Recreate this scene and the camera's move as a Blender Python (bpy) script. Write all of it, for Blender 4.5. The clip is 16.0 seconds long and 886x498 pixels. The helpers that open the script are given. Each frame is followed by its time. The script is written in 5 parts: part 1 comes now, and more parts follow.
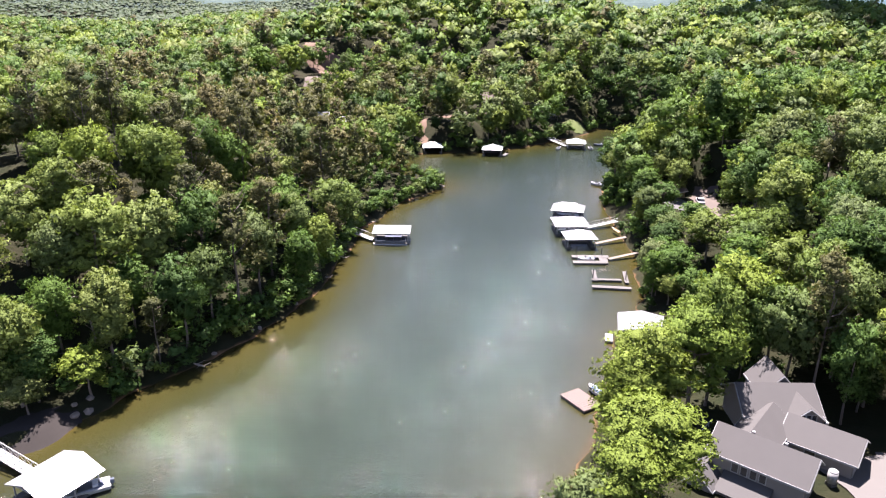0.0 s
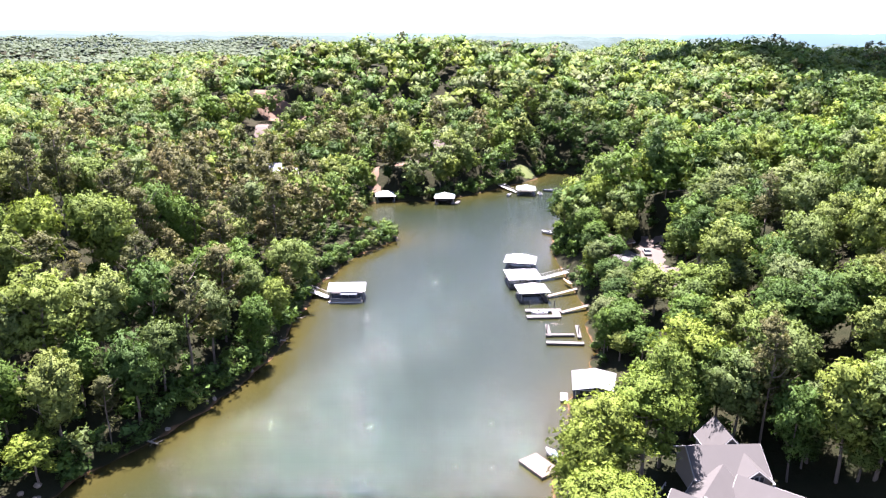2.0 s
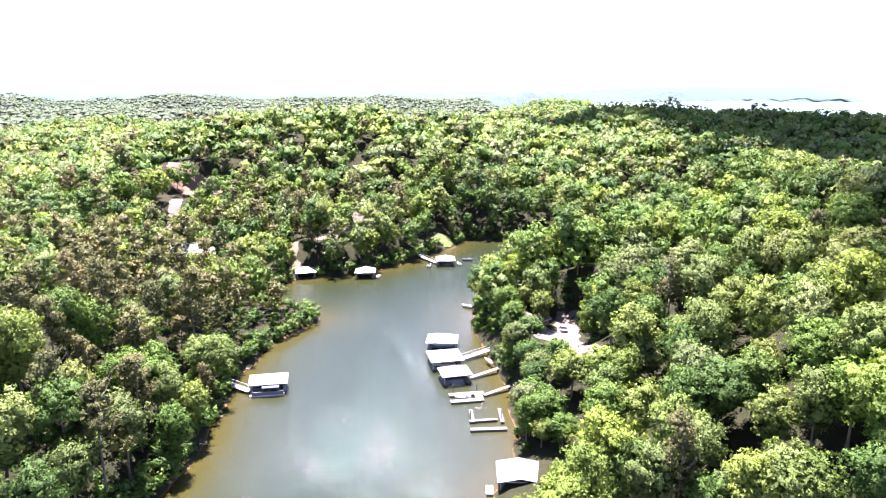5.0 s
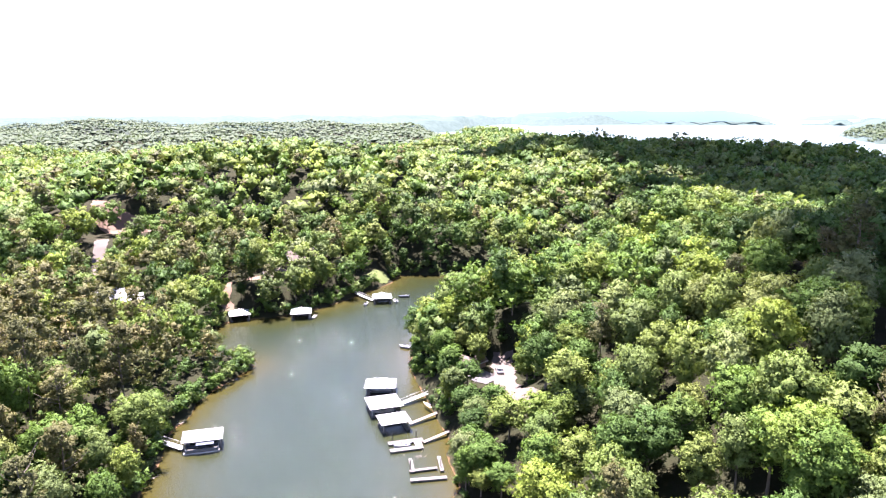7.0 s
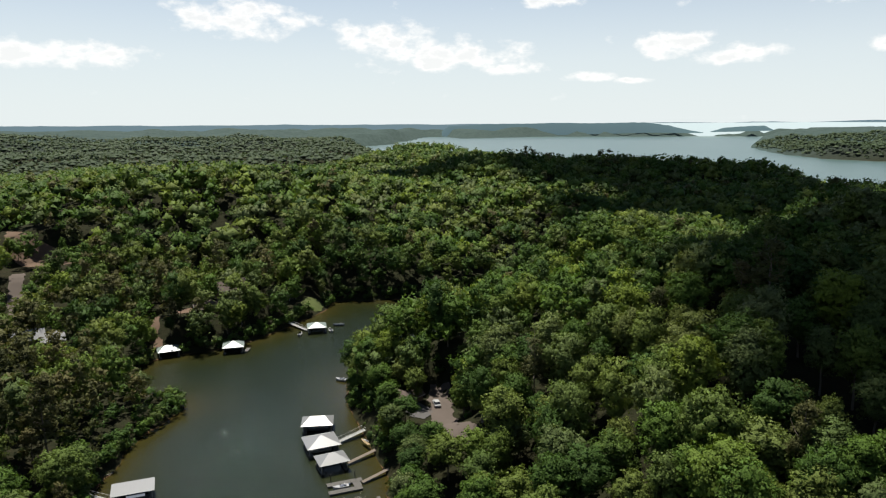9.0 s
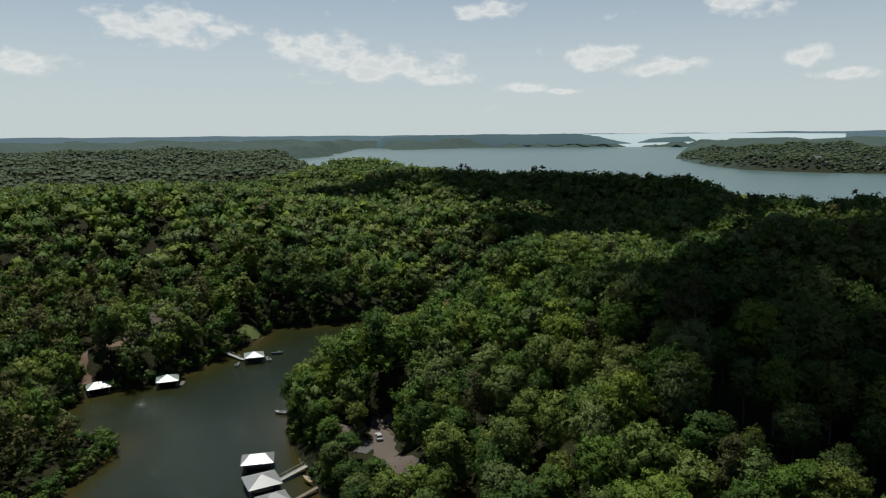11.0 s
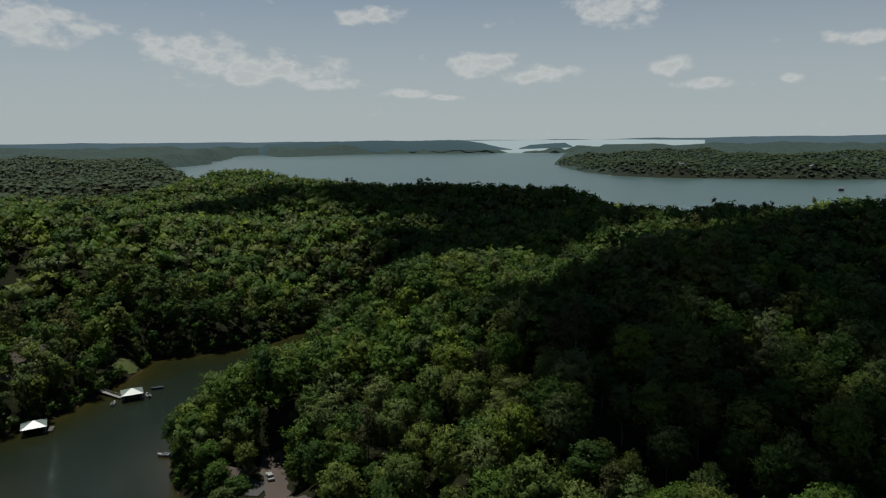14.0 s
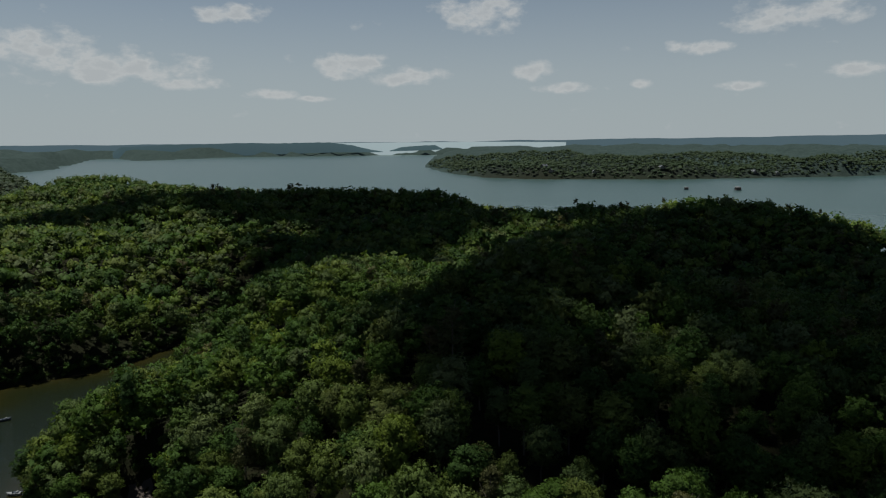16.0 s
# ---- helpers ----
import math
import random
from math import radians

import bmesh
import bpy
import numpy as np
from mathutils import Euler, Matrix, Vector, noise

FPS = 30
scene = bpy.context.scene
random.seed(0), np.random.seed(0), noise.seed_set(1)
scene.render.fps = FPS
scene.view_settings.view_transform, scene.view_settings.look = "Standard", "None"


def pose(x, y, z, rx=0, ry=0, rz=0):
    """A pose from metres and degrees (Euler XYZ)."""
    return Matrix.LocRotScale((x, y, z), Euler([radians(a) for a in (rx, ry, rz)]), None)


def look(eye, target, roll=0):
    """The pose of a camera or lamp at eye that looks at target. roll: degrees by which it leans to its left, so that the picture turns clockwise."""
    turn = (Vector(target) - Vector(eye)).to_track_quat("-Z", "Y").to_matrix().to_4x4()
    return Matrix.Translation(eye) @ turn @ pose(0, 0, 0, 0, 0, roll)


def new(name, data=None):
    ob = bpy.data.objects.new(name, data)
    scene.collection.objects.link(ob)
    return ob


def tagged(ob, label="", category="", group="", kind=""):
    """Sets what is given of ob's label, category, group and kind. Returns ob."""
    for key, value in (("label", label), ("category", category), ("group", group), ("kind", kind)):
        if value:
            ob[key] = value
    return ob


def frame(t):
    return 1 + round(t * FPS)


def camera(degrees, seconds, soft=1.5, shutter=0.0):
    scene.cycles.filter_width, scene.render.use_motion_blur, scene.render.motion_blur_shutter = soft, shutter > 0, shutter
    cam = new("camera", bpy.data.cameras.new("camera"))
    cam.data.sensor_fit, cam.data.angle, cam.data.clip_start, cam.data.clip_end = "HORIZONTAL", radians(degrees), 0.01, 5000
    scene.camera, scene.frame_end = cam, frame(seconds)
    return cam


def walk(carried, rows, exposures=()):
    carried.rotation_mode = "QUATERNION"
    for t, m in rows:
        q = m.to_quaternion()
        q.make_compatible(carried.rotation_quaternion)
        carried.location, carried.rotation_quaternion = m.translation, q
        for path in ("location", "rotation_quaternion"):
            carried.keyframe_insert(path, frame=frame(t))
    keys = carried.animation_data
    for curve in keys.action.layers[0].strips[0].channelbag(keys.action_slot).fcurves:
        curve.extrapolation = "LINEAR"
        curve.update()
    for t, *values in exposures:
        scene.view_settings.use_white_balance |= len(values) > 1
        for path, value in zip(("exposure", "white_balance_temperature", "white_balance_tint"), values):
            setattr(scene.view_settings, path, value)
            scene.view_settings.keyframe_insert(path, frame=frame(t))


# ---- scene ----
cam = camera(65.1, 16.0, soft=1.2)

PATH = [
    (0, (1.383, 0.919, 59.496), (1.356, 2.8, 58.817), 0.3),
    (0.5, (1.144, 1.133, 60.938), (1.148, 3.022, 60.281), 0.4),
    (1, (1.125, 1.12, 62.445), (1.162, 3.017, 61.813), 0.3),
    (1.5, (1.001, 1.215, 64.084), (1.073, 3.118, 63.473), 0.4),
    (2, (1.021, 1.194, 65.665), (1.128, 3.102, 65.077), 0.3),
    (2.5, (0.942, 1.178, 67.263), (1.082, 3.092, 66.698), 0.2),
    (3, (0.876, 1.142, 68.828), (1.052, 3.06, 68.287), 0.3),
    (3.5, (1.046, 1.061, 70.374), (1.258, 2.981, 69.858), 0.2),
    (4, (1.21, 0.919, 71.819), (1.462, 2.842, 71.328), 0.1),
    (6.5, (1.466, 0.458, 80.845), (1.931, 2.361, 80.445), -0.1),
    (7, (1.393, 0.299, 82.296), (1.908, 2.192, 81.909), -0.1),
    (7.5, (1.427, 0.436, 84.25), (1.995, 2.316, 83.87), -0.2),
    (8, (1.218, 0.28, 86.062), (1.836, 2.145, 85.69), -0.2),
    (8.5, (1.03, -0.065, 87.837), (1.689, 1.788, 87.473), -0.3),
    (9, (0.907, -0.121, 89.459), (1.607, 1.718, 89.103), -0.3),
    (11.5, (-0.089, -0.897, 97.903), (0.822, 0.854, 97.579), -0.4),
    (12, (0.114, -0.847, 99.159), (1.067, 0.881, 98.838), -0.4),
    (12.5, (0.141, -1.013, 100.497), (1.137, 0.691, 100.178), -0.4),
    (13, (0.213, -0.802, 101.77), (1.255, 0.876, 101.45), -0.5),
    (13.5, (0.115, -0.729, 102.959), (1.203, 0.919, 102.642), -0.4),
    (14, (-0.056, -0.783, 104.142), (1.09, 0.825, 103.826), -0.4),
    (14.5, (-0.692, -0.913, 105.003), (0.52, 0.646, 104.688), -0.4),
    (15, (-1.037, -1.075, 105.697), (0.243, 0.429, 105.383), -0.4),
    (15.5, (-1.105, -1.102, 106.158), (0.252, 0.334, 105.846), -0.3),
    (16, (-0.834, -0.986, 106.517), (0.587, 0.386, 106.204), -0.4),
]
walk(cam, [(t, look(eye, target, roll)) for t, eye, target, roll in PATH],
     exposures=((0.0, 2.87, 6250, 28), (1.5, 3.18, 6150, 30), (3.5, 3.74, 6050, 33), (7.0, 3.6, 6100, 33), (7.5, 2.98, 6400, 21), (8.0, 1.98, 6550, 9), (9.0, 1.02, 6550, 8), (11.5, 0.42, 6350, 5), (13.0, 0.14, 6350, 5), (16.0, -0.16, 6200, 5)))

# ---------------------------------------------------------------- world, sun
SUN_AZ, SUN_EL = -4.0, 68.0          # degrees from +y towards +x, and above the horizon
sun_dir = Vector((math.sin(radians(SUN_AZ)) * math.cos(radians(SUN_EL)), math.cos(radians(SUN_AZ)) * math.cos(radians(SUN_EL)), math.sin(radians(SUN_EL))))
sun_data = bpy.data.lights.new("sun", "SUN")
sun_data.energy, sun_data.angle, sun_data.color = 5.0, radians(0.53), (1.0, 0.95, 0.87)
sun = new("sun", sun_data)
sun.matrix_world = look(Vector((0, 0, 400)), Vector((0, 0, 400)) - sun_dir)


class Nodes:
    """Short hand for node trees."""

    def __init__(self, tree):
        self.tree = tree
        tree.nodes.clear()

    def add(self, kind, **values):
        n = self.tree.nodes.new(kind)
        for key, value in values.items():
            if key in ("operation", "blend_type", "data_type", "sky_type", "attribute_name", "noise_dimensions", "feature", "interpolation_type", "sun_disc", "use_clamp"):
                setattr(n, key, value)
        return n

    def join(self, a, b):
        self.tree.links.new(a, b)

    def math(self, op, a, b=None, c=None, clamp=False):
        n = self.add("ShaderNodeMath", operation=op, use_clamp=clamp)
        for i, v in enumerate((a, b, c)):
            if v is None:
                continue
            if isinstance(v, (int, float)):
                n.inputs[i].default_value = v
            else:
                self.join(v, n.inputs[i])
        return n.outputs[0]

    def noise(self, coords, scale, detail=4.0, rough=0.55):
        n = self.add("ShaderNodeTexNoise")
        n.inputs["Scale"].default_value, n.inputs["Detail"].default_value, n.inputs["Roughness"].default_value = scale, detail, rough
        if coords is not None:
            self.join(coords, n.inputs["Vector"])
        return n.outputs["Fac"]

    def ramp(self, fac, stops):
        n = self.add("ShaderNodeValToRGB")
        els = n.color_ramp.elements
        while len(els) < len(stops):
            els.new(0.5)
        for el, (pos, col) in zip(els, stops):
            el.position, el.color = pos, (*col, 1.0) if len(col) == 3 else col
        self.join(fac, n.inputs[0])
        return n.outputs[0]

    def mix(self, fac, a, b, blend="MIX"):
        n = self.add("ShaderNodeMix", data_type="RGBA", blend_type=blend)
        for sock, v in ((n.inputs[0], fac), (n.inputs[6], a), (n.inputs[7], b)):
            if isinstance(v, (int, float)):
                sock.default_value = v
            elif isinstance(v, tuple):
                sock.default_value = (*v, 1.0)
            else:
                self.join(v, sock)
        return n.outputs[2]


def build_world():
    world = bpy.data.worlds.new("sky")
    scene.world = world
    world.use_nodes = True
    n = Nodes(world.node_tree)
    sky = n.add("ShaderNodeTexSky", sky_type="NISHITA", sun_disc=False)
    sky.sun_elevation, sky.sun_rotation = radians(SUN_EL), radians(SUN_AZ)
    sky.altitude, sky.air_density, sky.dust_density, sky.ozone_density = 150, 0.8, 0.3, 1.5
    sep = n.add("ShaderNodeSeparateXYZ")
    coord = n.add("ShaderNodeTexCoord")
    n.join(coord.outputs["Generated"], sep.inputs[0])
    x, y, z = sep.outputs
    az = n.math("MULTIPLY", n.math("ARCTAN2", x, y), 57.2958)
    el = n.math("MULTIPLY", n.math("ARCSINE", z), 57.2958)
    comb = n.add("ShaderNodeCombineXYZ")
    n.join(az, comb.inputs[0])
    n.join(n.math("MULTIPLY", el, 1.7), comb.inputs[1])
    puff = n.noise(comb.outputs[0], 0.42, 7.0, 0.58)
    # cumulus banks: azimuth, elevation, half width, half height in degrees
    banks = ((20.5, 5.4, 7.5, 1.5), (16.5, 6.6, 4.5, 1.7), (26.5, 4.2, 3.0, .6), (5, 8.0, 6.0, 1.6), (49.2, 9.6, 4.0, 1.5), (72.5, 8.6, 5.2, 1.4), (39.0, 5.7, 3.2, 1.2), (42.5, 5.0, 4.4, .8),
             (53.3, 5.3, 1.9, .9), (56.0, 3.9, 2.8, .5), (32.4, 3.5, 2.1, .45), (66.3, 6.6, 2.3, .6), (63.8, 6.8, .9, .6), (61.9, 4.1, 1.0, .4), (69.2, 3.8, 2.2, .4), (76.3, 4.6, 2.0, .7),
             (36.0, 3.2, 1.6, .3), (30, 9.5, 3.0, .8), (84, 7, 6, 2), (95, 5, 8, 1.4), (-25, 7, 10, 2), (-8, 5, 7, 1.2))
    best = None
    for a, e, w, h in banks:
        da = n.math("DIVIDE", n.math("SUBTRACT", az, a), w)
        de = n.math("DIVIDE", n.math("SUBTRACT", el, e), h)
        r = n.math("SUBTRACT", 1.0, n.math("ADD", n.math("MULTIPLY", da, da), n.math("MULTIPLY", de, de)))
        best = r if best is None else n.math("MAXIMUM", best, r)
    best = n.math("MAXIMUM", best, -0.6)
    dens = n.math("ADD", n.math("MULTIPLY", best, 0.34), n.math("ADD", n.math("MULTIPLY", puff, 1.5), -0.25))
    cover = n.ramp(dens, ((0.52, (0, 0, 0)), (0.62, (0.35, 0.35, 0.35)), (0.82, (1, 1, 1))))
    shade = n.ramp(dens, ((0.58, (9.6, 9.7, 9.8)), (0.8, (11.3, 11.0, 10.8)), (0.95, (9.6, 9.5, 9.5))))
    veil = n.ramp(n.math("MULTIPLY", el, 0.02), ((0.0, (0.95, 0.95, 0.95)), (0.1, (0.8, 0.8, 0.8)), (0.2, (0.5, 0.5, 0.5)), (0.38, (0.04, 0.04, 0.04))))
    hazy = n.mix(veil, sky.outputs[0], (7.9, 8.5, 8.75))
    out = n.mix(n.math("MULTIPLY", cover, 0.75), hazy, shade)
    bg = n.add("ShaderNodeBackground")
    bg.inputs[1].default_value = 0.051
    n.join(out, bg.inputs[0])
    final = n.add("ShaderNodeOutputWorld")
    n.join(bg.outputs[0], final.inputs[0])


build_world()


# ---------------------------------------------------------------- materials
def material(name):
    m = bpy.data.materials.new(name)
    m.use_nodes = True
    return m, Nodes(m.node_tree)


def finish(n, color, rough=0.8, metal=0.0, bump=None, strength=0.4, distance=0.05, spec=0.5):
    p = n.add("ShaderNodeBsdfPrincipled")
    out = n.add("ShaderNodeOutputMaterial")
    if isinstance(color, tuple):
        p.inputs["Base Color"].default_value = (*color, 1)
    else:
        n.join(color, p.inputs["Base Color"])
    if isinstance(rough, (int, float)):
        p.inputs["Roughness"].default_value = rough
    else:
        n.join(rough, p.inputs["Roughness"])
    p.inputs["Metallic"].default_value = metal
    p.inputs["Specular IOR Level"].default_value = spec
    if bump is not None:
        b = n.add("ShaderNodeBump")
        b.inputs["Strength"].default_value, b.inputs["Distance"].default_value = strength, distance
        n.join(bump, b.inputs["Height"])
        n.join(b.outputs[0], p.inputs["Normal"])
    n.join(p.outputs[0], out.inputs[0])
    return p


def place(n):
    return n.add("ShaderNodeNewGeometry").outputs["Position"]


def plain(name, color, rough=0.7, metal=0.0, vary=0.25, scale=3.0, stain=0.4, spec=0.5):
    """A paint, wood or metal with grain and stains at two scales."""
    m, n = material(name)
    at = n.add("ShaderNodeTexCoord").outputs["Object"]
    big, small = n.noise(at, stain, 3), n.noise(at, scale * 4, 5)
    lo = tuple(c * (1 - vary) for c in color)
    hi = tuple(min(1, c * (1 + vary * 0.6)) for c in color)
    col = n.mix(n.math("ADD", n.math("MULTIPLY", big, 0.65), n.math("MULTIPLY", small, 0.35)), lo, hi)
    finish(n, col, rough, metal, small, 0.15, 0.02, spec)
    return m


def leaf_material(name, stops, by_object, lace=0.0, open_part=0.42):
    """Foliage: a hue for each tree, finer variation from leaf to leaf, light let through. lace: leaf gaps to the metre that break up each spray."""
    m, n = material(name)
    if by_object:
        tone = n.add("ShaderNodeObjectInfo").outputs["Random"]
    else:
        tone = n.add("ShaderNodeAttribute", attribute_name="tint").outputs["Fac"]
    col = n.ramp(tone, stops)
    island = n.add("ShaderNodeNewGeometry").outputs["Random Per Island"]
    patch = n.noise(place(n), 0.3, 3)
    fine = n.noise(place(n), 2.2, 3, 0.7)
    gain = n.math("ADD", n.math("MULTIPLY", island, 0.3), n.math("ADD", n.math("MULTIPLY", patch, 0.5), n.math("ADD", n.math("MULTIPLY", fine, 0.8), 0.22)))
    grey = n.add("ShaderNodeCombineColor")
    for i in range(3):
        n.join(gain, grey.inputs[i])
    col = n.mix(1.0, col, grey.outputs[0], "MULTIPLY")
    p = finish(n, col, 0.6, bump=fine, strength=0.5, distance=0.5, spec=0.06)
    t = n.add("ShaderNodeBsdfTranslucent")
    n.join(n.mix(1.0, col, (1.0, 1.03, 0.65), "MULTIPLY"), t.inputs[0])
    mix = n.add("ShaderNodeMixShader")
    mix.inputs[0].default_value = 0.27
    out = [q for q in n.tree.nodes if q.type == "OUTPUT_MATERIAL"][0]
    n.join(p.outputs[0], mix.inputs[1])
    n.join(t.outputs[0], mix.inputs[2])
    n.join(mix.outputs[0], out.inputs[0])
    if lace:
        gap = n.math("LESS_THAN", n.noise(place(n), lace, 1.0), open_part)
        cut = n.add("ShaderNodeMixShader")
        n.join(gap, cut.inputs[0])
        n.join(mix.outputs[0], cut.inputs[1])
        n.join(n.add("ShaderNodeBsdfTransparent").outputs[0], cut.inputs[2])
        n.join(cut.outputs[0], out.inputs[0])
    return m


GREENS = ((0.0, (0.032, 0.06, 0.0155)), (0.2, (0.046, 0.084, 0.0175)), (0.38, (0.061, 0.104, 0.0185)), (0.52, (0.07, 0.094, 0.034)), (0.68, (0.081, 0.12, 0.021)), (0.8, (0.091, 0.107, 0.032)), (0.91, (0.108, 0.148, 0.021)), (1.0, (0.095, 0.118, 0.048)))
PINES = ((0.0, (0.049, 0.056, 0.021)), (0.5, (0.069, 0.069, 0.027)), (1.0, (0.092, 0.082, 0.034)))
# greens for the distant woods, dulled to paint in the haze of distance
HAZED_GREENS = ((0.0, (0.031, 0.047, 0.025)), (0.5, (0.04, 0.058, 0.03)), (1.0, (0.05, 0.068, 0.035)))
M_LEAF = leaf_material("broadleaf_foliage", GREENS, True, 4.0)
M_LEAF_WOODS = leaf_material("woodland_foliage", GREENS, False, 2.4)
M_LEAF_BEYOND = leaf_material("hill_foliage", GREENS, False, 1.5, 0.35)
M_LEAF_BRIGHT = leaf_material("sunlit_maple_foliage", ((0.0, (0.074, 0.113, 0.018)), (1.0, (0.1, 0.132, 0.022))), True, 4.5)
M_LEAF_FAR = leaf_material("hazed_far_foliage", HAZED_GREENS, False)
M_PINE = leaf_material("pine_needles", PINES, True, 4.5)
M_PINE_WOODS = leaf_material("pinewood_needles", PINES, False, 2.4)
M_BARK = plain("bark", (0.1, 0.08, 0.062), 0.9, vary=0.4, scale=4)
M_DEADWOOD = plain("weathered_wood", (0.16, 0.14, 0.12), 0.9, vary=0.35)


def ground_material():
    m, n = material("forest_floor")
    at = place(n)
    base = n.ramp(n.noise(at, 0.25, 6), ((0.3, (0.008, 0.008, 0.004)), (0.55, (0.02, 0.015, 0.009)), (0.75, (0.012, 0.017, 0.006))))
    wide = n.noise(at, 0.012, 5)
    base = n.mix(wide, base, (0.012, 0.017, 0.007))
    h = n.add("ShaderNodeSeparateXYZ")
    n.join(at, h.inputs[0])
    clay = n.ramp(n.noise(at, 0.9, 5), ((0.3, (0.073, 0.04, 0.02)), (0.6, (0.12, 0.069, 0.036)), (0.8, (0.16, 0.12, 0.079))))
    edge = n.ramp(n.math("ADD", n.math("MULTIPLY", h.outputs[2], 0.5), n.math("MULTIPLY", n.noise(at, 0.12, 4), 0.9)), ((0.35, (1, 1, 1)), (0.55, (0, 0, 0))))
    near = n.mix(edge, base, clay)
    # far off the sheet is the closed crowns themselves, blue haze mixed into their colour
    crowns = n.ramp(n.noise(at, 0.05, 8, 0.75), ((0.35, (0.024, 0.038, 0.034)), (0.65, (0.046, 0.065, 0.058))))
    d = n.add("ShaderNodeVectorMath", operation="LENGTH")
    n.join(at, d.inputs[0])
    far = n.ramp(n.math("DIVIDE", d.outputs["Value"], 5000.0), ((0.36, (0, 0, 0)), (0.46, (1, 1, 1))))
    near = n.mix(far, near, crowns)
    finish(n, near, 0.95, bump=n.noise(at, 0.3, 8, 0.7), strength=0.6, distance=1.2, spec=0.05)
    return m


def water_material():
    m, n = material("lake_water")
    at = place(n)
    depth = n.add("ShaderNodeAttribute", attribute_name="depth").outputs["Fac"]
    murk = n.mix(n.noise(at, 0.02, 4), (0.0088, 0.0128, 0.0056), (0.0115, 0.0158, 0.0068))
    silt = n.ramp(depth, ((0.0, (0.046, 0.027, 0.0075)), (0.06, (0.024, 0.021, 0.0058)), (0.35, (0.0145, 0.0165, 0.0056)), (0.75, (0.0115, 0.015, 0.0062))))
    col = n.mix(n.ramp(depth, ((0.5, (0, 0, 0)), (1.0, (1, 1, 1)))), silt, murk)
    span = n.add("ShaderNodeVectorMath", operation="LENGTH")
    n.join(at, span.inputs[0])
    # between 500 and 900 m out the water colour turns paler and greener
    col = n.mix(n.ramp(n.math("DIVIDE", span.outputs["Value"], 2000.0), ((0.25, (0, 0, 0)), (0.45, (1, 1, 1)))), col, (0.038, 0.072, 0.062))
    gust = n.noise(at, 0.018, 4)
    small = n.noise(at, 3.4, 1, 0.5)
    swell = n.noise(at, 0.7, 1)
    wave = n.math("MULTIPLY", n.math("ADD", n.math("MULTIPLY", small, 0.72), n.math("MULTIPLY", swell, 0.2)), n.math("MULTIPLY", n.math("ADD", n.math("MULTIPLY", gust, 0.35), 0.6), n.math("ADD", n.math("MULTIPLY", depth, 0.75), 0.25)))
    calm = n.math("MAXIMUM", n.math("SUBTRACT", 1.0, n.math("DIVIDE", span.outputs["Value"], 800.0)), 0.1)
    wave = n.math("MULTIPLY", wave, calm)
    rough = n.ramp(n.math("DIVIDE", span.outputs["Value"], 2000.0), ((0.15, (0.03, 0.03, 0.03)), (0.6, (0.3, 0.3, 0.3))))
    finish(n, col, rough, spec=0.6, bump=wave, strength=1.0, distance=0.56)
    return m


M_GROUND = ground_material()
M_WATER = water_material()
M_GRASS = plain("lawn_grass", (0.052, 0.067, 0.017), 0.95, vary=0.4, scale=1.0, stain=0.15, spec=0.2)
M_GRAVEL = plain("pale_gravel", (0.071, 0.057, 0.048), 0.95, vary=0.35, scale=2.0, stain=0.12, spec=0.2)
M_CLAY = plain("bare_clay", (0.09, 0.059, 0.04), 0.95, vary=0.35, scale=2.0, stain=0.12, spec=0.2)
M_SHALE = plain("dark_shale", (0.016, 0.0135, 0.0115), 0.95, vary=0.4, scale=2.0, stain=0.3, spec=0.2)
M_ASPHALT = plain("grey_asphalt", (0.048, 0.045, 0.043), 0.9, vary=0.25, scale=2.0, stain=0.2)
M_CONCRETE = plain("light_concrete", (0.06, 0.055, 0.049), 0.9, vary=0.15, scale=2.0, stain=0.3)
M_ROOF_WHITE = plain("white_metal_roof", (0.14, 0.143, 0.146), 0.4, vary=0.08, scale=2.0, stain=0.5)
M_ROOF_GREEN = plain("pale_green_metal_roof", (0.14, 0.17, 0.158), 0.4, vary=0.1, scale=2.0, stain=0.5)
M_ROOF_TAUPE = plain("taupe_shingles", (0.05, 0.0475, 0.0445), 0.9, vary=0.14, scale=6.0, stain=0.5, spec=0.3)
M_ROOF_BROWN = plain("brown_shingles", (0.075, 0.056, 0.046), 0.9, vary=0.2, scale=6.0, stain=0.5, spec=0.3)
M_ROOF_GREY = plain("grey_shingles", (0.18, 0.18, 0.18), 0.9, vary=0.2, scale=6.0, stain=0.5, spec=0.3)
M_ROOF_RED = plain("red_metal_roof", (0.4, 0.06, 0.045), 0.5, vary=0.15)
M_SIDING = plain("beige_siding", (0.13, 0.118, 0.105), 0.8, vary=0.12, scale=3.0, stain=0.5)
M_CEDAR = plain("dark_cedar_siding", (0.12, 0.085, 0.06), 0.85, vary=0.25, scale=3.0, stain=0.5)
M_TRIM = plain("white_trim", (0.2, 0.2, 0.193), 0.6, vary=0.08)
M_GLASS = plain("dark_window_glass", (0.02, 0.022, 0.025), 0.08, vary=0.2)
M_DECK = plain("grey_deck_boards", (0.06, 0.056, 0.05), 0.85, vary=0.3, scale=4.0, stain=0.8)
M_DECK_BROWN = plain("brown_deck_boards", (0.075, 0.054, 0.043), 0.85, vary=0.3, scale=4.0, stain=0.8)
M_STEEL = plain("galvanised_steel", (0.3, 0.3, 0.3), 0.45, 0.6, vary=0.2)
M_FLOAT = plain("dark_floats", (0.04, 0.045, 0.05), 0.6, vary=0.2)
M_GEL = plain("white_gelcoat", (0.26, 0.26, 0.26), 0.25, vary=0.05)
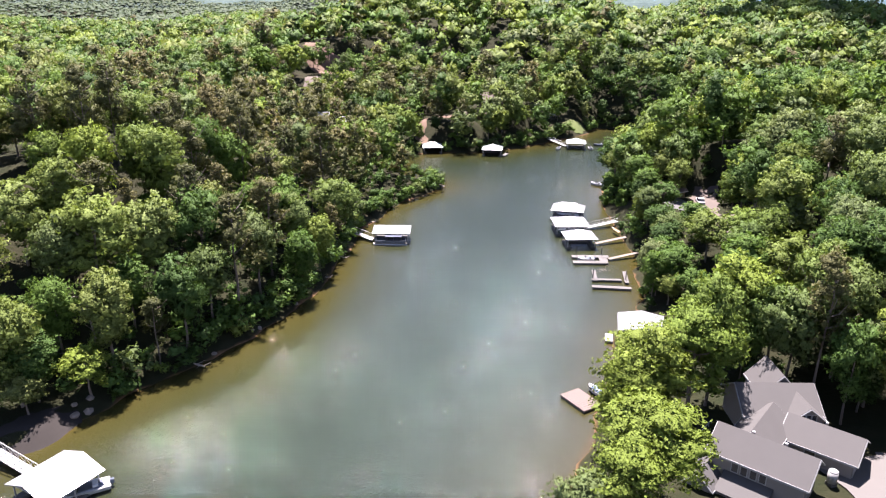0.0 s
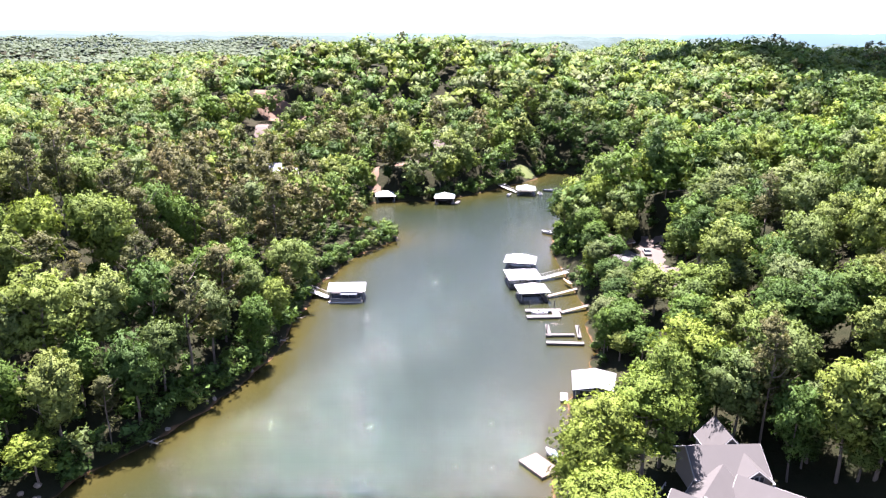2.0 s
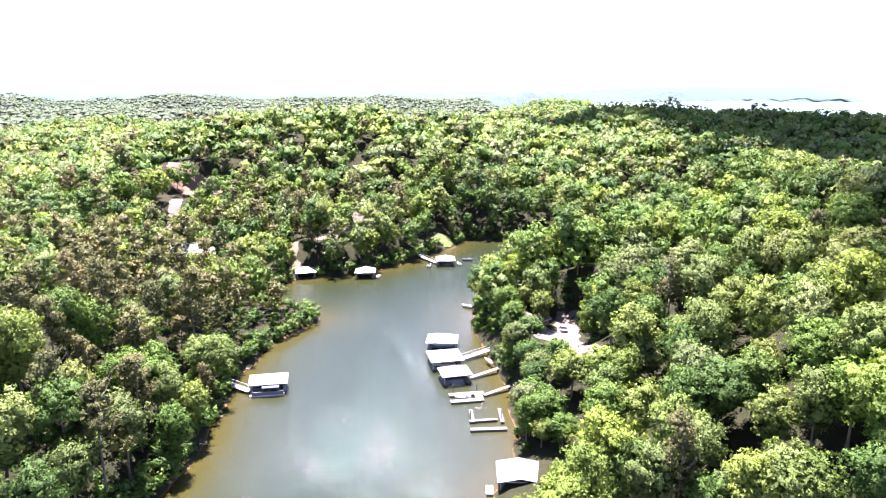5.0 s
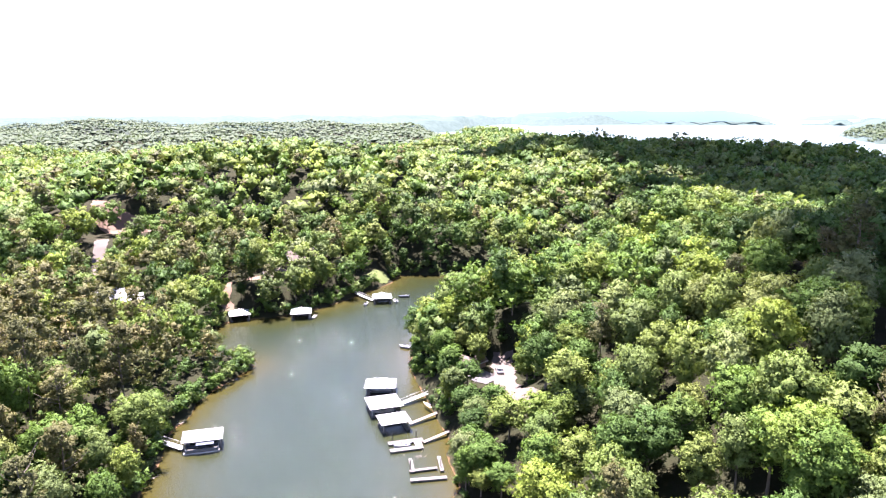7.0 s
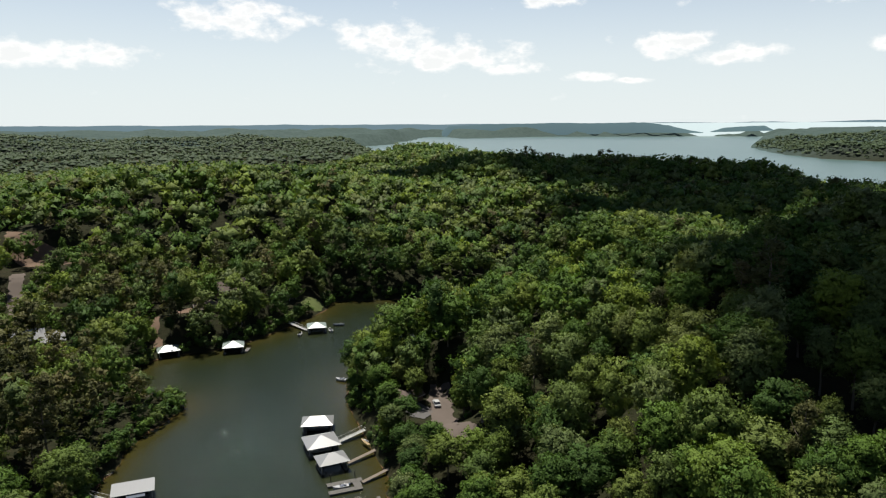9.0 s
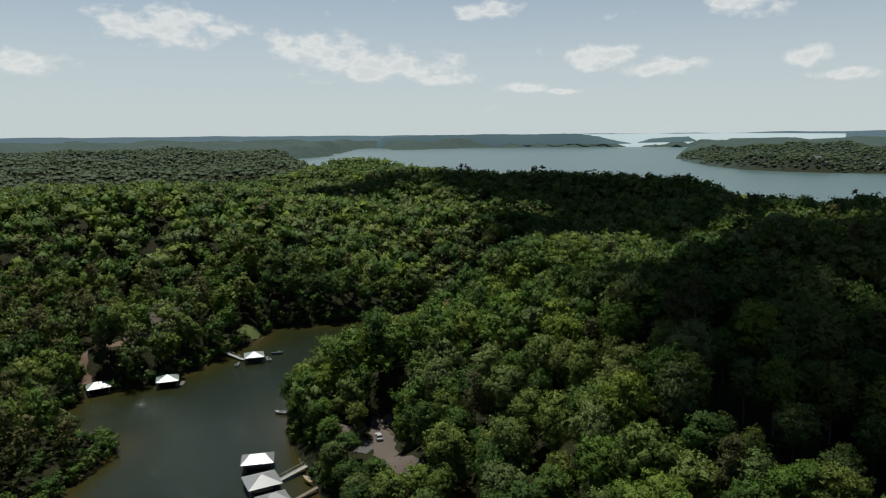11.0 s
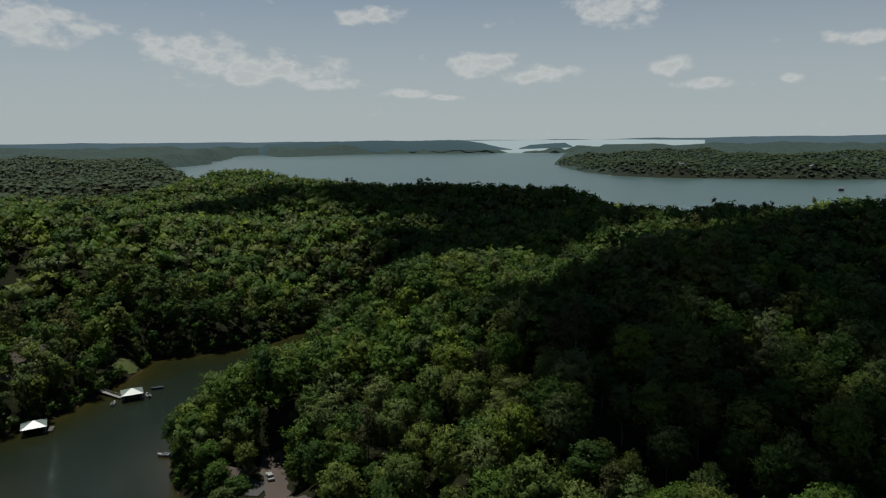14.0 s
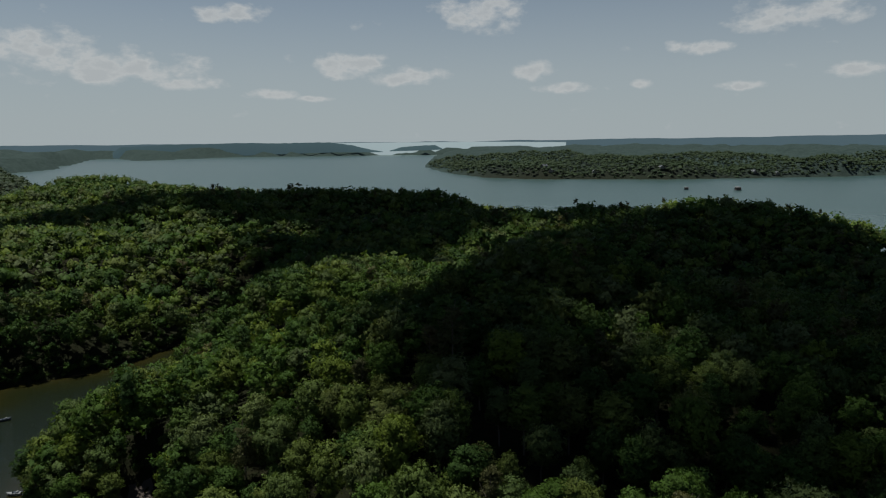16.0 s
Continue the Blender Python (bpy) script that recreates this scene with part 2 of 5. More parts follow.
M_CANVAS = plain("blue_canvas", (0.09, 0.13, 0.19), 0.8, vary=0.2)
M_HULL = plain("dark_hull", (0.06, 0.07, 0.09), 0.3, vary=0.2)
M_YELLOW = plain("yellow_plastic", (0.16, 0.11, 0.045), 0.5, vary=0.15)
M_RUBBER = plain("black_rubber", (0.02, 0.02, 0.02), 0.8, vary=0.2)


# ---------------------------------------------------------------- mesh helpers
def part(name, bm, mat, parent=None, label="", smooth=False):
    me = bpy.data.meshes.new(name)
    bm.normal_update()
    bm.to_mesh(me)
    bm.free()
    me.materials.append(mat)
    if smooth:
        me.shade_smooth()
    ob = new(name, me)
    if parent is not None:
        ob.parent = parent
    if label:
        ob["label"] = label
    return ob


def box(bm, x0, x1, y0, y1, z0, z1, bevel=0.0, m=None):
    mat = Matrix.Translation(((x0 + x1) / 2, (y0 + y1) / 2, (z0 + z1) / 2)) @ Matrix.Diagonal((x1 - x0, y1 - y0, z1 - z0, 1))
    r = bmesh.ops.create_cube(bm, size=1.0, matrix=(m @ mat) if m else mat)
    if bevel:
        edges = list({e for v in r["verts"] for e in v.link_edges})
        bmesh.ops.bevel(bm, geom=edges, offset=bevel, segments=1, affect="EDGES", profile=0.5)
    return bm


def boxed(*args, **kw):
    return box(bmesh.new(), *args, **kw)


def rod(bm, a, b, r0, r1=None, sides=6):
    a, b = Vector(a), Vector(b)
    d = b - a
    m = Matrix.Translation((a + b) / 2) @ d.to_track_quat("Z", "Y").to_matrix().to_4x4()
    bmesh.ops.create_cone(bm, cap_ends=True, segments=sides, radius1=r0, radius2=r0 if r1 is None else r1, depth=d.length, matrix=m)
    return bm


def slab(bm, corners, thick):
    """A plate of that thickness under the given corners (counter-clockwise from above)."""
    top = [bm.verts.new(c) for c in corners]
    low = [bm.verts.new((c[0], c[1], c[2] - thick)) for c in corners]
    bm.faces.new(top)
    bm.faces.new(low[::-1])
    k = len(corners)
    for i in range(k):
        j = (i + 1) % k
        bm.faces.new((top[j], top[i], low[i], low[j]))
    return bm


def thing(name, m, label, category, group="", kind=""):
    ob = new(name)
    ob.empty_display_size = 0.5
    ob.matrix_world = m
    return tagged(ob, label, category, group, kind)


# ---------------------------------------------------------------- the lie of the land
BANK_LEFT = ((-190, -260), (-120, -60), (-80, 40), (-64, 76), (-56, 84), (-53, 91), (-48, 99), (-41, 108), (-36, 118), (-30, 131), (-27, 148), (-25.5, 165), (-25, 178), (-21, 191),
             (-16, 206), (-8, 217), (-1.5, 226), (-4, 231), (-14, 239), (-23, 252), (-19, 270), (-12, 279), (0, 284), (14, 284), (26, 291), (43, 306), (62, 326), (72, 342), (90, 339), (108, 334), (130, 335), (165, 352), (195, 380), (222, 405), (240, 425))
BANK_RIGHT = ((248, 420), (232, 395), (212, 358), (188, 328), (160, 302), (134, 285), (107, 267), (81, 250), (62, 241), (52, 227), (49, 210), (49, 187), (47, 170), (46, 156),
              (44, 143), (39, 128), (32, 114), (27, 98), (22, 84), (17, 72), (14, 45), (24, 0), (40, -70), (20, -260))
LAKE = ((1000, -1200), (820, -400), (740, 60), (700, 280), (668, 420), (650, 470), (690, 520), (650, 600), (610, 750), (565, 950), (490, 1200), (440, 1500), (520, 1900), (580, 2300), (665, 2720),
        (940, 3040), (1010, 3330), (1100, 3420), (1400, 4100), (1560, 4420), (1740, 4500), (1600, 3880), (1850, 3960), (2290, 4150), (2880, 3780), (3250, 3640), (3500, 3200), (2900, 2650), (2400, 2330), (2140, 2150), (1860, 1868),
        (1596, 1499), (1485, 1270), (1500, 1100), (1560, 1020), (1700, 830), (1840, 710), (2110, 520), (2240, 450), (2500, 0), (2700, -1200))


def pool(poly, x, y):
    """Metres from the shore, positive on land, negative in the water."""
    d2 = np.full(x.shape, 1e18)
    inside = np.zeros(x.shape, bool)
    k = len(poly)
    for i in range(k):
        (ax, ay), (bx, by) = poly[i], poly[(i + 1) % k]
        ex, ey = bx - ax, by - ay
        t = np.clip(((x - ax) * ex + (y - ay) * ey) / (ex * ex + ey * ey), 0, 1)
        d2 = np.minimum(d2, (x - ax - t * ex) ** 2 + (y - ay - t * ey) ** 2)
        if ay != by:
            cross = (ay > y) != (by > y)
            inside ^= cross & (x < ax + (y - ay) * ex / ey)
    return np.where(inside, -1, 1) * np.sqrt(d2)


def ripple(x, y, size, seed):
    """Smooth wandering values, about -1 to 1."""
    r = np.random.RandomState(seed)
    out = np.zeros(np.shape(x))
    for i in range(7):
        a, ph = r.uniform(0, 2 * np.pi), r.uniform(0, 2 * np.pi)
        k = 2 * np.pi / (size * r.uniform(0.6, 1.8))
        out = out + np.sin(k * (x * np.cos(a) + y * np.sin(a)) + ph)
    return out / 3.2


# hills: x, y, height, half widths across and along, turn in degrees
HILLS_LEFT = ((-78, 150, 17, 26, 30, 0), (-70, 225, 3, 40, 30, 0), (-140, 200, 14, 60, 120, 0), (-68, 404, 16, 48, 34, 0), (-30, 470, 14, 90, 60, 0), (60, 470, 24, 90, 50, 0), (20, 560, 12, 120, 60, 0))
HILLS_RIGHT = ((125, 130, 26, 45, 60, 0), (165, 90, 22, 50, 60, 0), (178, 226, 20, 32, 66, -35), (235, 300, 15, 40, 60, -35), (250, 120, 20, 70, 70, 0), (480, 320, 24, 120, 80, -20))
HILLS_FAR = ((285, 570, 26, 80, 60, 0), (390, 640, 15, 90, 60, 0), (170, 450, 6, 50, 40, 0), (350, 840, 16, 100, 90, 0), (545, 500, 13, 90, 50, -20), (440, 590, 8, 80, 60, 0), (600, 420, 8, 60, 60, 0), (-60, 700, 16, 200, 130, 0), (380, 470, 4, 50, 40, 0))
# lesser knolls and dips: x, y, height, half width
KNOLLS = ((70, 106, -4.0, 26), (70, 142, -6.0, 26), (70, 178, 14.6, 26), (70, 214, 12.8, 26), (70, 322, 1.4, 26), (104, 70, -2.7, 26), (104, 106, 6.7, 26), (104, 142, -6.3, 26), (104, 178, -9.3, 26), (104, 214, -3.9, 26),
          (104, 250, -8.8, 26), (104, 322, 1.0, 26), (138, 70, -7.5, 26), (138, 106, -3.4, 26), (138, 142, -2.3, 26), (138, 178, -1.7, 26), (138, 250, 9.2, 26), (138, 286, 5.2, 26), (172, 70, -1.7, 26), (172, 106, -5.5, 26),
          (172, 142, -6.9, 26), (172, 178, -9.5, 26), (172, 214, -8.2, 26), (172, 250, 10.6, 26), (172, 286, 4.3, 26), (206, 142, 4.8, 26), (206, 178, 13.1, 26), (206, 214, -8.2, 26), (206, 250, -6.8, 26), (206, 322, -1.2, 26),
          (240, 142, 2.5, 26), (240, 178, 8.8, 26), (240, 214, 2.9, 26), (-48, 140, 1.2, 30), (-80, 300, -7.3, 30), (-100, 262, 1.8, 30), (9, 380, -12.2, 30), (66, 396, 15.2, 30), (83, 362, 10.6, 30), (18, 354, -6.2, 30),
          (140, 340, -1.3, 30), (262, 455, 11.2, 30), (380, 453, 4.5, 30), (-47, 734, 15.3, 30), (455, 582, 2.6, 48), (545, 499, 13.2, 48), (578, 452, -26.4, 48), (600, 396, 11.5, 48), (603, 334, -13.1, 48), (579, 269, 9.5, 48),
          (571, 213, 4.8, 48), (576, 164, 27.9, 48), (588, 113, -4.3, 48), (596, 62, -7.4, 48), (436, 820, -1.2, 75), (382, 901, 5.8, 75), (361, 1049, 25.8, 75))
PADS = ((46, 78, 18, 2.6), (64, 178, 13, 9.0), (54, 182, 7, 9.5), (20, 324, 13, 13.0), (2, 308, 12, 10.0), (-62, 378, 17, 21.0), (-90, 440, 12, 22.0), (-51, 278, 9, 11.0), (-66, 90, 8, 1.6), (109, 158, 5, 32.0))


def height(x, y):
    x, y = np.asarray(x, float), np.asarray(y, float)
    d = np.minimum(pool(BANK_LEFT + BANK_RIGHT, x, y), pool(LAKE, x, y))
    far = np.hypot(x, y)
    d = d + ripple(x, y, 26, 3) * np.clip(far / 500, 0.6, 6)
    rise = 5 + 4 * ripple(x, y, 160, 5) + np.clip((far - 500) / 1500, 0, 1) * (16 + 12 * ripple(x, y, 420, 7)) + np.clip((far - 1500) / 3000, 0, 1) * 14
    for hx, hy, h, a, b, turn in HILLS_LEFT + HILLS_RIGHT + HILLS_FAR:
        c, s = math.cos(radians(turn)), math.sin(radians(turn))
        u, v = (x - hx) * c + (y - hy) * s, (y - hy) * c - (x - hx) * s
        rise = rise + h * np.exp(-0.5 * ((u / a) ** 2 + (v / b) ** 2))
    for hx, hy, h, a in KNOLLS:
        rise = rise + h * np.exp(-0.5 * ((x - hx) ** 2 + (y - hy) ** 2) / a ** 2)
    rise = rise + np.clip((far - 420) / 200, 0, 1) * 6 * ripple(x, y, 210, 17)
    land = 1.3 * (1 - np.exp(-np.maximum(d, 0) / 0.9)) + (1 - np.exp(-np.maximum(d, 0) / 26)) * np.maximum(rise, 2)
    for px, py, r, z in PADS:
        q = np.hypot(x - px, y - py) / r
        w = np.clip(1.9 - q, 0, 1) ** 2 * (3 - 2 * np.clip(1.9 - q, 0, 1))
        w = w * np.clip(d / 3, 0, 1)
        land = land * (1 - w) + z * w
    land = land + 14 * np.clip((far - 2500) / 300, 0, 1) * np.clip(d / 20, 0, 1)      # beyond, the sheet is the top of the woods
    return np.where(d > 0, land, np.maximum(-5, 0.22 * d)), d


def ground_at(x, y):
    return float(height(np.array([x]), np.array([y]))[0][0])


def graded(lo, hi, near0, near1, step, grow, back=1.12):
    mid = list(np.arange(near0, near1 + 0.1, step))
    up, s = [], step
    while not up or up[-1] < hi:
        s *= grow
        up.append((up[-1] if up else near1) + s)
    down, s = [], step
    while not down or down[-1] > lo:
        s *= back
        down.append((down[-1] if down else near0) - s)
    return np.array(down[::-1] + mid + up)


def sheet(name, xs, ys, zfun, mat, keep=None, attribute=None):
    gx, gy = np.meshgrid(xs, ys)
    z, d = zfun(gx, gy)
    verts = np.stack([gx, gy, z], -1).reshape(-1, 3)
    w = len(xs)
    i = np.arange(len(ys) - 1)[:, None] * w + np.arange(w - 1)[None]
    faces = np.stack([i, i + 1, i + w + 1, i + w], -1).reshape(-1, 4)
    if keep is not None:
        faces = faces[keep(d).reshape(-1)[faces].any(1)]
    ob = quick_mesh(name, verts, faces, mat)
    ob.data.shade_smooth()
    if attribute is not None:
        layer = ob.data.attributes.new(attribute[0], "FLOAT", "POINT")
        layer.data.foreach_set("value", attribute[1](d).reshape(-1).astype(np.float32))
    return ob


def quick_mesh(name, verts, faces, mat, normals=None, tint=None):
    me = bpy.data.meshes.new(name)
    k = faces.shape[1]
    me.vertices.add(len(verts))
    me.vertices.foreach_set("co", np.asarray(verts, np.float32).reshape(-1))
    me.loops.add(faces.size)
    me.loops.foreach_set("vertex_index", np.asarray(faces, np.int32).reshape(-1))
    me.polygons.add(len(faces))
    me.polygons.foreach_set("loop_start", np.arange(0, faces.size, k, dtype=np.int32))
    me.update(calc_edges=True)
    me.validate()
    if normals is not None:
        me.shade_smooth()
        me.normals_split_custom_set_from_vertices(np.asarray(normals, np.float32))
    if tint is not None:
        layer = me.attributes.new("tint", "FLOAT", "POINT")
        layer.data.foreach_set("value", np.asarray(tint, np.float32))
    me.materials.append(mat)
    return new(name, me)


XS = graded(-5200, 5200, -110, 300, 4, 1.03, 1.06)
YS = graded(-5200, 5200, -40, 440, 4, 1.03)
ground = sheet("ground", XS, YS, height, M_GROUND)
tagged(ground, "wooded hills with leaf litter and clay banks", "ground", kind="structure")

WX, WY = graded(-400, 5200, -120, 260, 4, 1.06), graded(-5200, 5200, -60, 440, 4, 1.06)
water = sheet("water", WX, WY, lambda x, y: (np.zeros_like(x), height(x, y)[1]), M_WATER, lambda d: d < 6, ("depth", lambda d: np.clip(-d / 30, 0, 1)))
tagged(water, "rippled olive green lake water with sun glitter", "lake", kind="structure")


def on_sheet(x, y):
    """Height of the ground's own faces, between its corners."""
    i, j = np.clip(np.searchsorted(XS, x) - 1, 0, len(XS) - 2), np.clip(np.searchsorted(YS, y) - 1, 0, len(YS) - 2)
    u, v = (x - XS[i]) / (XS[i + 1] - XS[i]), (y - YS[j]) / (YS[j + 1] - YS[j])
    g = GROUND_Z
    return (g[j, i] * (1 - u) + g[j, i + 1] * u) * (1 - v) + (g[j + 1, i] * (1 - u) + g[j + 1, i + 1] * u) * v


GROUND_Z = height(*np.meshgrid(XS, YS))[0]


def drape(name, outline, mat, label, category, lift=0.18, step=1.0):
    """A sheet laid over the ground inside an outline, its rim drawn in to a wandering edge."""
    def inner(x, y):
        return pool(outline, x, y) + 0.5 * ripple(x, y, 6, 11)
    ox, oy = [p[0] for p in outline], [p[1] for p in outline]
    gx, gy = np.meshgrid(np.arange(min(ox) - 3 * step, max(ox) + 3 * step, step), np.arange(min(oy) - 3 * step, max(oy) + 3 * step, step))
    d = inner(gx, gy)
    e = 0.05
    dx, dy = (inner(gx + e, gy) - d) / e, (inner(gx, gy + e) - d) / e
    pull = np.clip(d, 0, None)
    px, py = gx - pull * dx, gy - pull * dy
    z = on_sheet(px, py) + lift
    w = gx.shape[1]
    i = np.arange(gx.shape[0] - 1)[:, None] * w + np.arange(w - 1)[None]
    faces = np.stack([i, i + 1, i + w + 1, i + w], -1).reshape(-1, 4)
    flat = d.reshape(-1)[faces]
    faces = faces[(flat < step * 1.05).all(1) & (flat < 0).any(1)]
    used, faces = np.unique(faces, return_inverse=True)
    ob = quick_mesh(name, np.stack([px, py, z], -1).reshape(-1, 3)[used], faces.reshape(-1, 4), mat)
    ob.data.shade_smooth()
    return tagged(ob, label, category, kind="structure")


def strip(line, width):
    """The outline of a band along a line."""
    left, right = [], []
    for i, p in enumerate(line):
        a, b = Vector(line[max(0, i - 1)]), Vector(line[min(len(line) - 1, i + 1)])
        t = (b - a).normalized()
        q = Vector((-t.y, t.x)) * width / 2
        left.append(tuple(Vector(p) + q))
        right.append(tuple(Vector(p) - q))
    return left + right[::-1]


def oval(x, y, a, b, turn=0):
    c, s = math.cos(radians(turn)), math.sin(radians(turn))
    return [(x + a * math.cos(t) * c - b * math.sin(t) * s, y + a * math.cos(t) * s + b * math.sin(t) * c) for t in np.linspace(0, 2 * np.pi, 17)[:-1]]


OPEN = []     # outlines kept free of trees
for name, outline, mat, label, category in (
    ("driveway", strip(((51, 70), (60, 73), (70, 71), (80, 64), (90, 50)), 13), M_CONCRETE, "pale concrete driveway beside the lake house", "driveway"),
    ("driveway", strip(((63, 160), (65, 168), (67, 176), (69.5, 184), (72, 190)), 6.5), M_GRAVEL, "pale gravel drive through the trees", "driveway"),
    ("driveway", strip(((64, 161), (66, 152), (69, 142)), 6), M_GRAVEL, "pale gravel drive through the trees", "driveway"),
    ("parking_pad", oval(60, 176, 4, 5), M_ASPHALT, "grey asphalt pad beside the gravel drive", "pavement"),
    ("bare_yard", [(-84, 412), (-70, 404), (-52, 398), (-49, 388), (-58, 382), (-72, 385), (-82, 396)], M_CLAY, "bare clay building plot among trees", "yard"),
    ("bare_yard", oval(-92, 442, 15, 9, -40), M_CLAY, "cleared clay plot with dry grass", "yard"),
    ("dirt_track", strip(((-72, 368), (-70, 345), (-66, 325), (-58, 306), (-50, 297)), 6), M_GRAVEL, "sandy track down through the woods", "track"),
    ("yard", oval(2, 312, 8, 4, 10), M_CLAY, "worn grass yard before the brown house", "yard"),
    ("dirt_track", strip(((-16, 318), (-12, 306), (-13, 294), (-10, 287)), 4), M_CLAY, "clay path down to the water", "path"),
    ("lawn", oval(-74, 91, 7, 8), M_GRASS, "sunny mown lawn by the water", "lawn"),
    ("lawn", oval(58, 328, 5, 7, -40), M_GRASS, "bright grass clearing at the shore", "lawn"),
    ("gravel_point", oval(-58, 84, 7, 4.5, 50), M_SHALE, "dark gravel point with pale rocks at the water", "bank"),
    ("field", oval(-89, 1480, 45, 60), M_GRAVEL, "dry tan field in the far woods", "field"),
):
    drape(name, outline, mat, label, category, step=1.0 if category != "field" else 8)
    OPEN.append(outline)
OPEN += [[(13, 30), (60, 20), (90, 45), (76, 64), (62, 76), (57, 90), (48, 94), (38, 88), (30, 80), (27, 72), (16, 60)], oval(54, 182, 5, 7), oval(20, 324, 12, 9), oval(9, 306, 7, 4), oval(-8, 285, 6, 5), oval(38, 134, 4, 7), oval(-9, 240, 6, 7),
         [(46, 140), (60, 128), (67, 146), (67.5, 160), (69, 172), (74, 187), (71, 193), (66, 189), (61, 186), (51, 172), (47, 160)], oval(-65, 352, 5, 20), oval(-64, 375, 13, 7), oval(48, 329, 4, 5), oval(27, 108, 5, 8), [(28, 108), (47, 110), (46, 127), (30, 126)], oval(42, 146, 3, 7), oval(35, 103, 9, 7), oval(30, 84, 9, 9), oval(20, 74, 8, 9), oval(-50, 279, 12, 7)]


# ---------------------------------------------------------------- trees
def unit(v):
    return v / np.maximum(np.linalg.norm(v, axis=-1, keepdims=True), 1e-9)


OCT_V = np.array([(1, 0, 0), (-1, 0, 0), (0, 1, 0), (0, -1, 0), (0, 0, 1), (0, 0, -1)], float)
OCT_F = np.array([(0, 2, 4), (2, 1, 4), (1, 3, 4), (3, 0, 4), (2, 0, 5), (1, 2, 5), (3, 1, 5), (0, 3, 5)])


def foliage(r, clumps, radii, count, size, centre, tufts=0):
    """Leaves in tufts over rounded clumps with leafy cores: verts, triangles, normals."""
    k = len(clumps)
    squash = np.array([1, 1, 0.85])
    weight = radii ** 2
    n = tufts or count
    pick = r.choice(k, n, p=weight / weight.sum())
    out = unit(r.normal(size=(n, 3)) + np.array([0, 0, 0.4]))
    pos = clumps[pick] + out * (radii[pick] * r.uniform(0.72, 1.12, n))[:, None] * squash
    round_ = out
    if tufts:
        own = r.randint(0, tufts, count)
        d = unit(r.normal(size=(count, 3)) + out[own] * 0.6)
        spread = radii[pick][own] * r.uniform(0.2, 0.46, count)
        pos = pos[own] + d * spread[:, None] * np.array([1, 1, 0.7])
        out, round_ = out[own], d
    away = unit(pos - centre)
    face = unit(out * 0.35 + round_ * 0.3 + away * 0.3 + r.normal(size=(count, 3)) * 0.6)
    side = unit(np.cross(face, r.normal(size=(count, 3))))
    up = np.cross(face, side)
    s = (size * r.uniform(0.55, 1.4, count))[:, None]
    shape = ((-0.85, -0.55), (0.9, -0.45), (0.0, 0.95))
    jit = r.uniform(0.75, 1.25, (count, 3))
    verts = np.stack([pos + side * s * a * jit[:, i:i + 1] + up * s * b * jit[:, i:i + 1] for i, (a, b) in enumerate(shape)], 1).reshape(-1, 3)
    normals = np.repeat(unit(out * 0.38 + round_ * 0.28 + away * 0.42 + face * 0.52)[:, None], 3, 1).reshape(-1, 3)
    faces = np.arange(count * 3).reshape(count, 3)
    lump = OCT_V[None] * (radii * 0.66)[:, None, None] * r.uniform(0.75, 1.2, (k, 6, 1)) * squash
    core = clumps[:, None] + lump
    cn = unit(OCT_V[None] * 0.7 + 0.6 * unit(core - centre))
    cfaces = (OCT_F[None] + (np.arange(k) * 6)[:, None, None]).reshape(-1, 3) + len(verts)
    return np.concatenate([verts, core.reshape(-1, 3)]), np.concatenate([faces, cfaces]), np.concatenate([normals, cn.reshape(-1, 3)])


def broadleaf_crown(seed, count, size, clump_count, slim=1.0, fat=1.0, tufts=0):
    """A crown for a tree one unit high and about half as wide, made of uneven clumps."""
    r = np.random.RandomState(seed)
    d = unit(r.normal(size=(clump_count, 3)))
    reach = r.uniform(0.35, 1.0, clump_count)[:, None] ** 0.6
    lean = r.uniform(0.88, 1.12, 2) * 0.2 * slim
    clumps = d * reach * np.array([lean[0], lean[1], 0.29]) + np.array([0, 0, 0.57])
    high = clumps[:, 2] > 0.72
    clumps[high, :2] *= 0.88
    radii = r.uniform(0.06, 0.115, clump_count) * fat
    return foliage(r, clumps, radii, count, size, np.array([0, 0, 0.52]), tufts)


def pine_crown(seed, count, size, k=22, fat=1.0, tufts=0):
    """A tall crown on the upper half of the trunk, in loose tiers."""
    r = np.random.RandomState(seed)
    z = np.sort(r.uniform(0.44, 0.95, k))
    a = r.uniform(0, 2 * np.pi, k)
    wide = 0.14 * (1.12 - z) / 0.55 + 0.02
    clumps = np.stack([np.cos(a) * wide * r.uniform(0.3, 1, k), np.sin(a) * wide * r.uniform(0.3, 1, k), z], 1)
    radii = (0.038 + 0.035 * r.uniform(0, 1, k)) * fat
    return foliage(r, clumps, radii, count, size, np.array([0, 0, 0.6]), tufts)


